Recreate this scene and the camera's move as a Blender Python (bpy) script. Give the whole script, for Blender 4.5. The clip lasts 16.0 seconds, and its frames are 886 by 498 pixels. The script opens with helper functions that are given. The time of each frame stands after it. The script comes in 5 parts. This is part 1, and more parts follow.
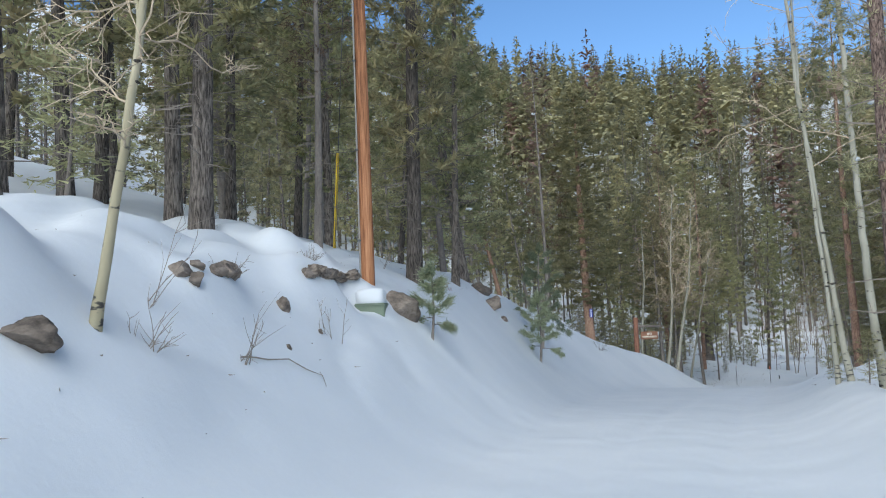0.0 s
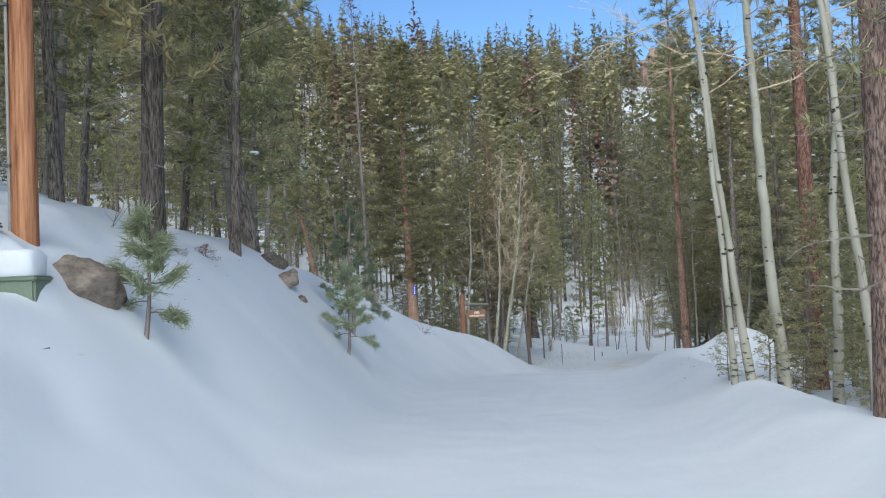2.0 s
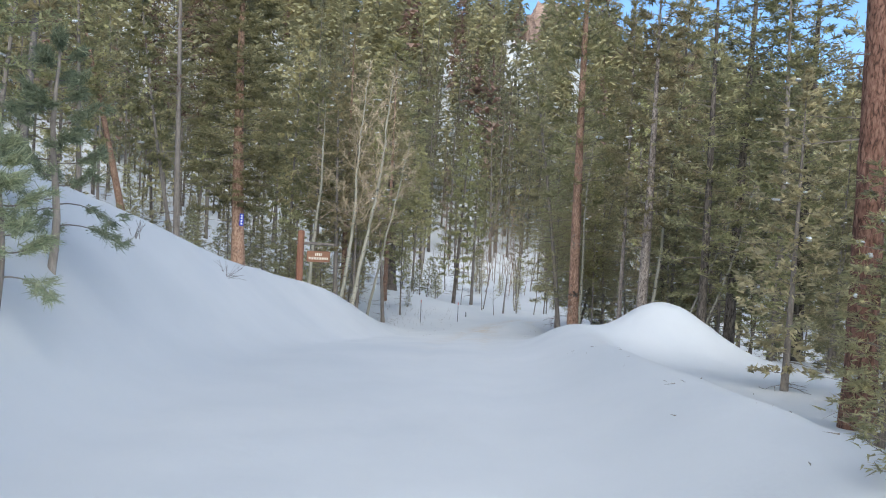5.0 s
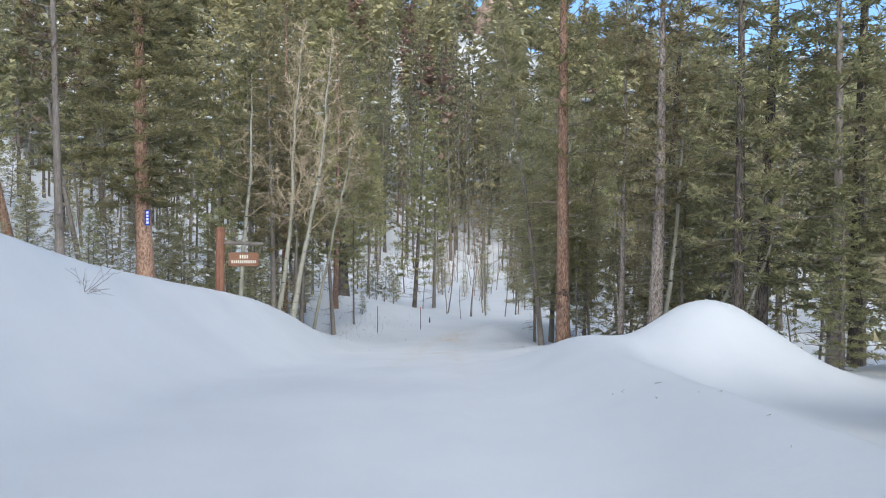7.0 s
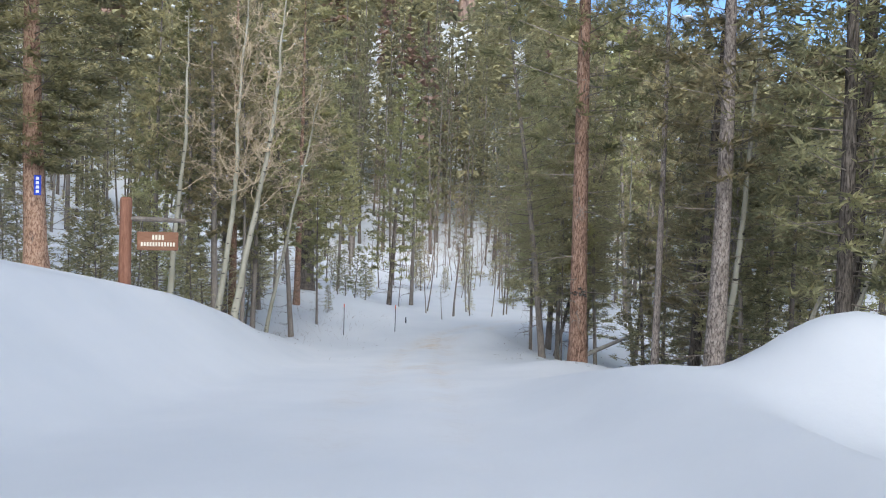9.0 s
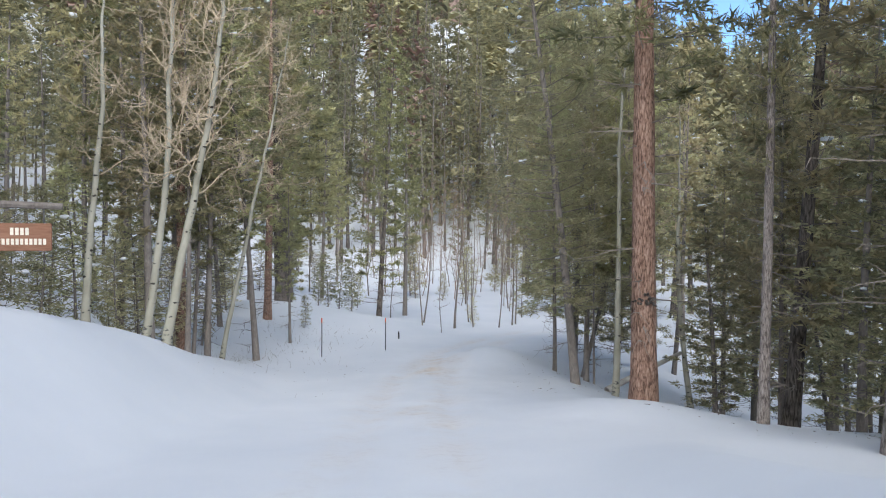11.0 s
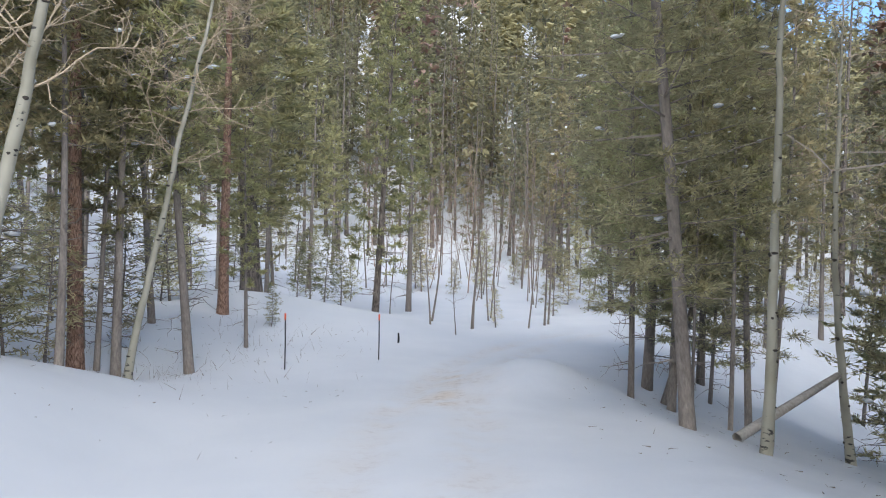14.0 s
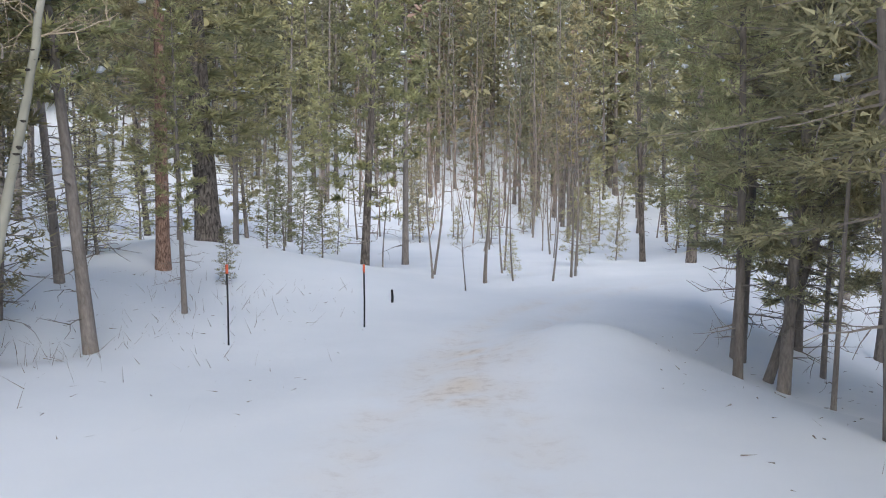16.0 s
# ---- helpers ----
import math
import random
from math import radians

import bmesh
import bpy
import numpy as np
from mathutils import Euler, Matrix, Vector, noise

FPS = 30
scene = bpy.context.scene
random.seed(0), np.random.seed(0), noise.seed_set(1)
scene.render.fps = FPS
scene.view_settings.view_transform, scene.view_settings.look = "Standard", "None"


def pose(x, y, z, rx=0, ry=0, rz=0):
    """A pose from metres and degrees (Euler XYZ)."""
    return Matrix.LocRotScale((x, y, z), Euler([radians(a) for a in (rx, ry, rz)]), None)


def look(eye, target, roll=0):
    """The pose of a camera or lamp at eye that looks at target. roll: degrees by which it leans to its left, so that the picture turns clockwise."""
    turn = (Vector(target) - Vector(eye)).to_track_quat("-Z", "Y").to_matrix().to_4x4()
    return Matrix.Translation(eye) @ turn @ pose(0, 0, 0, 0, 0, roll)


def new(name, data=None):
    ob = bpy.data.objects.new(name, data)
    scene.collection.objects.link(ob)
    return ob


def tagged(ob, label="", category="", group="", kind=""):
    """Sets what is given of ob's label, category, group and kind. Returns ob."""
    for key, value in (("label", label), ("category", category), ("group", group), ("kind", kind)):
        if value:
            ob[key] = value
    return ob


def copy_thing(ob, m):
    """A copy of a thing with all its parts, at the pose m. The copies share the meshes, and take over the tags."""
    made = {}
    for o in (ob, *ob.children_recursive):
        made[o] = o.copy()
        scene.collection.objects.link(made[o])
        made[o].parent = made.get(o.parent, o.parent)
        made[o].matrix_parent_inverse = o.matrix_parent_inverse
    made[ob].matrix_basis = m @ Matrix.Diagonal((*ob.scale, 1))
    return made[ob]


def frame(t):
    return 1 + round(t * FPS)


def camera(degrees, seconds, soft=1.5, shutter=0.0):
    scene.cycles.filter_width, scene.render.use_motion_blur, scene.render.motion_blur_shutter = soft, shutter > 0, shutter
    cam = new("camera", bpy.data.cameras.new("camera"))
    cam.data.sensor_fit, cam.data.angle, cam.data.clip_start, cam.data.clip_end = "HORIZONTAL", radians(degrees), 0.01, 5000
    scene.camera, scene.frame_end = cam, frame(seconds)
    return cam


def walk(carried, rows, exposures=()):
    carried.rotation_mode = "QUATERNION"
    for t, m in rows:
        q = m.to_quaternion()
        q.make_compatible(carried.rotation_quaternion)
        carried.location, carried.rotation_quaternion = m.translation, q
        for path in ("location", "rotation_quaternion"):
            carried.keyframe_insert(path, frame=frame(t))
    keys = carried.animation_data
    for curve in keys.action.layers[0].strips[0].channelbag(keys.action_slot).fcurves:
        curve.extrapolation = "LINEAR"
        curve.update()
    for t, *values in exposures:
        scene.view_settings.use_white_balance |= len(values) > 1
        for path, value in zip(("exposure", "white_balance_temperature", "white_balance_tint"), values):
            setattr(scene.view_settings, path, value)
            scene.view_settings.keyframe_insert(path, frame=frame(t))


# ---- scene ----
cam = camera(60.0, 16.0, 1.1)
PATH = [
    (0, (0.028, -3.855, 0.048), (-0.320, -1.891, 0.191), -2.2),
    (0.5, (-0.057, -2.580, 0.034), (-0.291, -0.598, 0.159), -2.5),
    (1, (-0.052, -1.255, 0.019), (-0.137, 0.741, 0.112), -2.6),
    (1.5, (0.000, 0.000, 0.000), (-0.000, 1.998, 0.081), -2.6),
    (2, (0.129, 1.316, -0.028), (0.228, 3.313, 0.038), -2.3),
    (2.5, (0.287, 2.649, -0.068), (0.469, 4.640, -0.020), -0.9),
    (3, (0.497, 3.966, -0.128), (0.776, 5.947, -0.120), 0.2),
    (3.5, (0.781, 5.297, -0.208), (1.106, 7.270, -0.212), 0.4),
    (4, (1.051, 6.663, -0.304), (1.427, 8.626, -0.374), 1.4),
    (6.5, (2.561, 13.737, -0.818), (3.080, 15.668, -0.882), 2.4),
    (7, (2.895, 15.124, -0.925), (3.450, 17.044, -0.989), 0.7),
    (7.5, (3.247, 16.494, -1.036), (3.826, 18.407, -1.103), 0.7),
    (8, (3.605, 17.855, -1.149), (4.203, 19.762, -1.222), 0.3),
    (8.5, (3.986, 19.229, -1.262), (4.588, 21.135, -1.336), 1.5),
    (9, (4.404, 20.621, -1.375), (5.014, 22.524, -1.451), 1.8),
    (11.5, (6.356, 27.531, -1.948), (6.984, 29.430, -1.996), 0.4),
    (12, (6.720, 28.804, -2.086), (7.342, 30.705, -2.122), 0.5),
    (12.5, (7.091, 30.043, -2.239), (7.710, 31.944, -2.274), 0.8),
    (13, (7.458, 31.259, -2.399), (8.072, 33.162, -2.434), 0.9),
    (13.5, (7.801, 32.467, -2.577), (8.414, 34.371, -2.619), 0.7),
    (14, (8.152, 33.685, -2.759), (8.763, 35.588, -2.828), 1.3),
    (14.5, (8.525, 34.928, -2.939), (9.141, 36.828, -3.040), 1.4),
    (15, (8.874, 36.187, -3.126), (9.490, 38.086, -3.245), 0.9),
    (15.5, (9.222, 37.433, -3.327), (9.841, 39.327, -3.506), 0.4),
    (16, (9.568, 38.678, -3.530), (10.185, 40.572, -3.711), 0.2),
]
walk(cam, [(t, look(eye, target, roll)) for t, eye, target, roll in PATH], exposures=[(0, 0.4, 5680, 4), (4, 0.7, 5830, 6), (8, 0.85, 5880, 8), (12.5, 0.92, 5860, 10), (16, 0.98, 5860, 11)])

# ---- sky and sun ----
SUN_HEIGHT, SUN_TURN = 19.0, 196.0
world = bpy.data.worlds.new("sky")
scene.world = world
world.use_nodes = True
wn = world.node_tree.nodes
sky = wn.new("ShaderNodeTexSky")
sky.sky_type = "NISHITA"
sky.sun_disc = False
sky.sun_elevation, sky.sun_rotation = radians(SUN_HEIGHT), radians(SUN_TURN)
sky.altitude, sky.air_density, sky.dust_density = 2500, 1.0, 0.1
sky.ozone_density = 2.2
wn["Background"].inputs["Strength"].default_value = 0.13
world.node_tree.links.new(sky.outputs["Color"], wn["Background"].inputs["Color"])
sun = new("sun", bpy.data.lights.new("sun", "SUN"))
sun.data.energy, sun.data.angle, sun.data.color = 5.1, radians(100), (1.0, 0.92, 0.80)
a, e = radians(SUN_TURN), radians(SUN_HEIGHT)
toward = Vector((math.sin(a) * math.cos(e), math.cos(a) * math.cos(e), math.sin(e)))
sun.matrix_world = look(toward * 50, (0, 0, 0))


# ---- materials ----
def shader(name):
    mat = bpy.data.materials.new(name)
    mat.use_nodes = True
    nodes, links = mat.node_tree.nodes, mat.node_tree.links
    return mat, nodes, links, nodes["Principled BSDF"]


def node(nodes, kind, **values):
    n = nodes.new(kind)
    for key, value in values.items():
        n.inputs[key].default_value = value
    return n


def ramp(nodes, stops):
    n = nodes.new("ShaderNodeValToRGB")
    el = n.color_ramp.elements
    while len(el) < len(stops):
        el.new(0.5)
    for k, (p, c) in enumerate(stops):
        el[k].position, el[k].color = p, (*c, 1)
    return n


def mix(nodes, links, fac, a, b, blend="MIX"):
    n = nodes.new("ShaderNodeMix")
    n.data_type, n.blend_type = "RGBA", blend
    for slot, v in ((0, fac), (6, a), (7, b)):
        if isinstance(v, (int, float)):
            n.inputs[slot].default_value = v
        elif isinstance(v, tuple):
            n.inputs[slot].default_value = (*v, 1)
        else:
            links.new(v, n.inputs[slot])
    return n.outputs[2]


def textured(name, stops, scale=(1, 1, 1), fine=20.0, coarse=2.0, rough=0.8, bump=0.3, depth=0.01, shift=0.25, island=False):
    """Two scales of noise through a colour ramp, with relief and a shift of value from thing to thing."""
    mat, n, l, b = shader(name)
    co = n.new("ShaderNodeTexCoord")
    mp = n.new("ShaderNodeMapping")
    mp.inputs["Scale"].default_value = scale
    l.new(co.outputs["Object"], mp.inputs["Vector"])
    f = node(n, "ShaderNodeTexNoise", Scale=fine, Detail=6, Roughness=0.65)
    c = node(n, "ShaderNodeTexNoise", Scale=coarse, Detail=3)
    for t in (f, c):
        l.new(mp.outputs["Vector"], t.inputs["Vector"])
    m = n.new("ShaderNodeMath")
    m.operation = "MULTIPLY_ADD"
    m.inputs[1].default_value = 0.6
    l.new(f.outputs["Fac"], m.inputs[0])
    k = n.new("ShaderNodeMath")
    k.operation = "MULTIPLY"
    k.inputs[1].default_value = 0.4
    l.new(c.outputs["Fac"], k.inputs[0])
    l.new(k.outputs[0], m.inputs[2])
    r = ramp(n, stops)
    l.new(m.outputs[0], r.inputs["Fac"])
    info = n.new("ShaderNodeNewGeometry" if island else "ShaderNodeObjectInfo")
    mr = n.new("ShaderNodeMapRange")
    mr.inputs[3].default_value, mr.inputs[4].default_value = 1 - shift, 1 + shift
    l.new(info.outputs["Random Per Island" if island else "Random"], mr.inputs[0])
    hsv = n.new("ShaderNodeHueSaturation")
    l.new(mr.outputs[0], hsv.inputs["Value"])
    l.new(r.outputs["Color"], hsv.inputs["Color"])
    l.new(hsv.outputs["Color"], b.inputs["Base Color"])
    b.inputs["Roughness"].default_value = rough
    b.inputs["Specular IOR Level"].default_value = 0.25
    if bump:
        bp = node(n, "ShaderNodeBump", Strength=bump, Distance=depth)
        l.new(m.outputs[0], bp.inputs["Height"])
        l.new(bp.outputs["Normal"], b.inputs["Normal"])
    return mat


def needles(name, low, high, hue=0.045, leak=0.5):
    """Needle foliage: colour shifts from spray to spray and from tree to tree; light leaks through."""
    mat, n, l, b = shader(name)
    geo, info = n.new("ShaderNodeNewGeometry"), n.new("ShaderNodeObjectInfo")
    r = ramp(n, [(0.0, low), (1.0, high)])
    l.new(geo.outputs["Random Per Island"], r.inputs["Fac"])
    hsv = n.new("ShaderNodeHueSaturation")
    hr, vr = n.new("ShaderNodeMapRange"), n.new("ShaderNodeMapRange")
    hr.inputs[3].default_value, hr.inputs[4].default_value = 0.5 - hue * 0.35, 0.5 + hue * 0.55
    vr.inputs[3].default_value, vr.inputs[4].default_value = 0.75, 1.3
    l.new(info.outputs["Random"], hr.inputs[0])
    wn2 = n.new("ShaderNodeTexWhiteNoise")
    wn2.noise_dimensions = "1D"
    l.new(info.outputs["Random"], wn2.inputs["W"])
    l.new(wn2.outputs["Value"], vr.inputs[0])
    l.new(hr.outputs[0], hsv.inputs["Hue"])
    l.new(vr.outputs[0], hsv.inputs["Value"])
    l.new(r.outputs["Color"], hsv.inputs["Color"])
    l.new(hsv.outputs["Color"], b.inputs["Base Color"])
    b.inputs["Roughness"].default_value = 0.65
    b.inputs["Specular IOR Level"].default_value = 0.2
    tr = n.new("ShaderNodeBsdfTranslucent")
    l.new(hsv.outputs["Color"], tr.inputs["Color"])
    mx = n.new("ShaderNodeMixShader")
    mx.inputs[0].default_value = leak
    l.new(b.outputs[0], mx.inputs[1])
    l.new(tr.outputs[0], mx.inputs[2])
    l.new(mx.outputs[0], n["Material Output"].inputs["Surface"])
    return mat


def snow_material():
    mat, n, l, b = shader("snow")
    co = n.new("ShaderNodeTexCoord")
    big = node(n, "ShaderNodeTexNoise", Scale=0.35, Detail=4)
    fine = node(n, "ShaderNodeTexNoise", Scale=14, Detail=8, Roughness=0.7)
    for t in (big, fine):
        l.new(co.outputs["Object"], t.inputs["Vector"])
    r = ramp(n, [(0.3, (0.66, 0.68, 0.70)), (0.7, (0.74, 0.75, 0.76))])
    l.new(big.outputs["Fac"], r.inputs["Fac"])
    dirt = n.new("ShaderNodeAttribute")
    dirt.attribute_name = "dirt"
    speck = node(n, "ShaderNodeTexNoise", Scale=5, Detail=8, Roughness=0.75)
    l.new(co.outputs["Object"], speck.inputs["Vector"])
    sr = ramp(n, [(0.5, (0, 0, 0)), (0.75, (1, 1, 1))])
    l.new(speck.outputs["Fac"], sr.inputs["Fac"])
    wash = mix(n, l, dirt.outputs["Fac"], r.outputs["Color"], (0.70, 0.62, 0.52))
    both = n.new("ShaderNodeMath")
    both.operation = "MULTIPLY"
    l.new(dirt.outputs["Fac"], both.inputs[0])
    l.new(sr.outputs["Color"], both.inputs[1])
    l.new(mix(n, l, both.outputs[0], wash, (0.30, 0.21, 0.14)), b.inputs["Base Color"])
    b.inputs["Roughness"].default_value = 0.75
    b.inputs["Specular IOR Level"].default_value = 0.2
    crust = node(n, "ShaderNodeTexNoise", Scale=1.6, Detail=5, Roughness=0.5)
    l.new(co.outputs["Object"], crust.inputs["Vector"])
    lumps = node(n, "ShaderNodeBump", Strength=0.1, Distance=0.14)
    l.new(crust.outputs["Fac"], lumps.inputs["Height"])
    bp = node(n, "ShaderNodeBump", Strength=0.12, Distance=0.03)
    l.new(lumps.outputs["Normal"], bp.inputs["Normal"])
    l.new(fine.outputs["Fac"], bp.inputs["Height"])
    l.new(bp.outputs["Normal"], b.inputs["Normal"])
    return mat


SNOW = snow_material()


def bark(name, furrow, plate, light, scale, stretch=0.15, shift=0.15):
    """Rough bark: stretched ragged ridges with narrow furrows between them, flaky grain and stains."""
    mat, n, l, b = shader(name)
    co, mp = n.new("ShaderNodeTexCoord"), n.new("ShaderNodeMapping")
    mp.inputs["Scale"].default_value = (1, 1, stretch)
    l.new(co.outputs["Object"], mp.inputs["Vector"])
    ridge = node(n, "ShaderNodeTexNoise", Scale=scale, Detail=8, Roughness=0.62, Distortion=0.6)
    l.new(mp.outputs["Vector"], ridge.inputs["Vector"])
    cell = node(n, "ShaderNodeTexVoronoi", Scale=scale * 0.8)
    cell.feature = "DISTANCE_TO_EDGE"
    bent = mix(n, l, 0.05, mp.outputs["Vector"], ridge.outputs["Color"], "ADD")
    l.new(bent, cell.inputs["Vector"])
    edge = ramp(n, [(0.0, (0, 0, 0)), (0.22, (1, 1, 1))])
    l.new(cell.outputs["Distance"], edge.inputs["Fac"])
    both = n.new("ShaderNodeMath")
    both.operation = "MULTIPLY_ADD"
    both.inputs[1].default_value = 0.16
    l.new(edge.outputs["Color"], both.inputs[0])
    l.new(ridge.outputs["Fac"], both.inputs[2])
    r = ramp(n, [(0.44, furrow), (0.57, plate), (0.78, light)])
    l.new(both.outputs[0], r.inputs["Fac"])
    stain = node(n, "ShaderNodeTexNoise", Scale=2.2, Detail=4)
    l.new(co.outputs["Object"], stain.inputs["Vector"])
    info = n.new("ShaderNodeObjectInfo")
    mr, st = n.new("ShaderNodeMapRange"), n.new("ShaderNodeMapRange")
    mr.inputs[3].default_value, mr.inputs[4].default_value = 1 - shift, 1 + shift
    st.inputs[1].default_value, st.inputs[2].default_value, st.inputs[3].default_value, st.inputs[4].default_value = 0.3, 0.7, 0.82, 1.15
    l.new(info.outputs["Random"], mr.inputs[0])
    l.new(stain.outputs["Fac"], st.inputs[0])
    tone = n.new("ShaderNodeMath")
    tone.operation = "MULTIPLY"
    l.new(mr.outputs[0], tone.inputs[0])
    l.new(st.outputs[0], tone.inputs[1])
    hsv = n.new("ShaderNodeHueSaturation")
    l.new(tone.outputs[0], hsv.inputs["Value"])
    l.new(r.outputs["Color"], hsv.inputs["Color"])
    l.new(hsv.outputs["Color"], b.inputs["Base Color"])
    b.inputs["Roughness"].default_value = 0.9
    b.inputs["Specular IOR Level"].default_value = 0.2
    bp = node(n, "ShaderNodeBump", Strength=0.8, Distance=0.03)
    l.new(both.outputs[0], bp.inputs["Height"])
    l.new(bp.outputs["Normal"], b.inputs["Normal"])
    return mat


BARK_DARK = bark("dark_bark", (0.048, 0.041, 0.035), (0.13, 0.11, 0.094), (0.25, 0.215, 0.185), 26, 0.16, 0.3)
BARK_RED = bark("ponderosa_bark", (0.11, 0.066, 0.047), (0.28, 0.17, 0.12), (0.45, 0.305, 0.23), 28, 0.26, 0.12)
BARK_SCALY = bark("scaly_grey_bark", (0.11, 0.09, 0.08), (0.28, 0.235, 0.205), (0.46, 0.40, 0.355), 24, 0.3, 0.1)
BARK_RUST = bark("rusty_scaly_bark", (0.055, 0.04, 0.034), (0.165, 0.115, 0.095), (0.31, 0.23, 0.19), 26, 0.32, 0.1)
BARK_BRICK = bark("rust_red_bark", (0.07, 0.04, 0.03), (0.2, 0.105, 0.076), (0.33, 0.195, 0.145), 26, 0.26, 0.08)
BARK_ORANGE = bark("orange_pine_bark", (0.17, 0.1, 0.07), (0.38, 0.235, 0.16), (0.54, 0.38, 0.28), 28, 0.24, 0.1)
BARK_GREY = textured("grey_bark", [(0.3, (0.11, 0.095, 0.083)), (0.55, (0.26, 0.225, 0.195)), (0.75, (0.40, 0.35, 0.305))], (1, 1, 0.25), 28, 3, 0.9, 0.7, 0.02, 0.25)
TWIG = textured("twig", [(0.3, (0.16, 0.12, 0.09)), (0.7, (0.30, 0.24, 0.18))], (1, 1, 1), 20, 2, 0.85, 0, 0.01, 0.2)
TWIG_DARK = textured("dark_twig", [(0.3, (0.13, 0.11, 0.09)), (0.7, (0.30, 0.26, 0.22))], (1, 1, 1), 20, 2, 0.85, 0, 0.01, 0.2)
TWIG_TAN = textured("tan_twig", [(0.3, (0.22, 0.145, 0.11)), (0.7, (0.38, 0.27, 0.21))], (1, 1, 1), 20, 2, 0.85, 0, 0.01, 0.2)
TWIG_PALE = textured("pale_twig", [(0.3, (0.42, 0.33, 0.225)), (0.7, (0.62, 0.505, 0.36))], (1, 1, 1), 20, 2, 0.85, 0, 0.01, 0.15)
ROCK = textured("granite", [(0.34, (0.055, 0.045, 0.038)), (0.5, (0.19, 0.155, 0.125)), (0.68, (0.33, 0.275, 0.225))], (1, 1, 1.6), 9, 1.5, 0.9, 0.8, 0.04, 0.2)
PINE_TONES = (0.32, 0.29, 0.155), (0.52, 0.47, 0.255)
FIR_TONES = (0.34, 0.315, 0.18), (0.58, 0.535, 0.31)
DEAD_TONES = (0.14, 0.085, 0.06), (0.32, 0.215, 0.16)
YOUNG = needles("young_pine_needles", (0.2, 0.23, 0.145), (0.46, 0.48, 0.31), 0.02)
DEAD_RED = needles("red_dead_needles", (0.24, 0.12, 0.085), (0.40, 0.22, 0.16))
PINE = needles("pine_needles", *PINE_TONES)
FIR = needles("fir_needles", *FIR_TONES)
DEAD = needles("dead_needles", *DEAD_TONES)


def far_needles(name):
    """Far crowns: a tone of its own for each tree, finer change from spray to spray."""
    mat, n, l, b = shader(name)
    geo, tone = n.new("ShaderNodeNewGeometry"), n.new("ShaderNodeAttribute")
    tone.attribute_name = "tone"
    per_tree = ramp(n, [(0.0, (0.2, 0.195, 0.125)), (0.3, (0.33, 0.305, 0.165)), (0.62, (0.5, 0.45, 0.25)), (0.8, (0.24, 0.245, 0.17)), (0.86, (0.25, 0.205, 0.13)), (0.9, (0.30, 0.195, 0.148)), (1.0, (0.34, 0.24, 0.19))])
    l.new(tone.outputs["Fac"], per_tree.inputs["Fac"])
    mr = n.new("ShaderNodeMapRange")
    mr.inputs[3].default_value, mr.inputs[4].default_value = 0.88, 1.12
    l.new(geo.outputs["Random Per Island"], mr.inputs[0])
    hsv = n.new("ShaderNodeHueSaturation")
    l.new(mr.outputs[0], hsv.inputs["Value"])
    l.new(per_tree.outputs["Color"], hsv.inputs["Color"])
    l.new(hsv.outputs["Color"], b.inputs["Base Color"])
    b.inputs["Roughness"].default_value = 0.7
    leaf_through = n.new("ShaderNodeBsdfTranslucent")
    l.new(hsv.outputs["Color"], leaf_through.inputs["Color"])
    mx = n.new("ShaderNodeMixShader")
    mx.inputs[0].default_value = 0.45
    l.new(b.outputs[0], mx.inputs[1])
    l.new(leaf_through.outputs[0], mx.inputs[2])
    l.new(mx.outputs[0], n["Material Output"].inputs["Surface"])
    return mat


FAR = far_needles("far_needles")


def aspen_bark(name, dull, pale):
    mat, n, l, b = shader(name)
    co = n.new("ShaderNodeTexCoord")
    mp = n.new("ShaderNodeMapping")
    mp.inputs["Scale"].default_value = (1, 1, 2.4)
    l.new(co.outputs["Object"], mp.inputs["Vector"])
    tone = node(n, "ShaderNodeTexNoise", Scale=1.2, Detail=3)
    l.new(co.outputs["Object"], tone.inputs["Vector"])
    r = ramp(n, [(0.3, dull), (0.7, pale)])
    l.new(tone.outputs["Fac"], r.inputs["Fac"])
    scar = node(n, "ShaderNodeTexNoise", Scale=5.5, Detail=3, Roughness=0.55)
    l.new(mp.outputs["Vector"], scar.inputs["Vector"])
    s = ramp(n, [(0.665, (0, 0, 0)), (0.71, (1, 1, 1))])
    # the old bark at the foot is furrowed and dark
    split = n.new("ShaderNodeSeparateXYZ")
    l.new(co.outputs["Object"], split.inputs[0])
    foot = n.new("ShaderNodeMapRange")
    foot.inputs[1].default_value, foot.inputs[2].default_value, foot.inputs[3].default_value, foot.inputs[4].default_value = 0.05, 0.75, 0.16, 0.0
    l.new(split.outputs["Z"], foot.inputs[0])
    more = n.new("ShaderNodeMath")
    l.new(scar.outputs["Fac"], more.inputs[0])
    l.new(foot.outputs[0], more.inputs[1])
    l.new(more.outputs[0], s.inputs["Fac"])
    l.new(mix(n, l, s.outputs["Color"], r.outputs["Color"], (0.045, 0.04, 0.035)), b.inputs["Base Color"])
    b.inputs["Roughness"].default_value = 0.7
    bp = node(n, "ShaderNodeBump", Strength=0.4, Distance=0.01)
    l.new(scar.outputs["Fac"], bp.inputs["Height"])
    l.new(bp.outputs["Normal"], b.inputs["Normal"])
    return mat


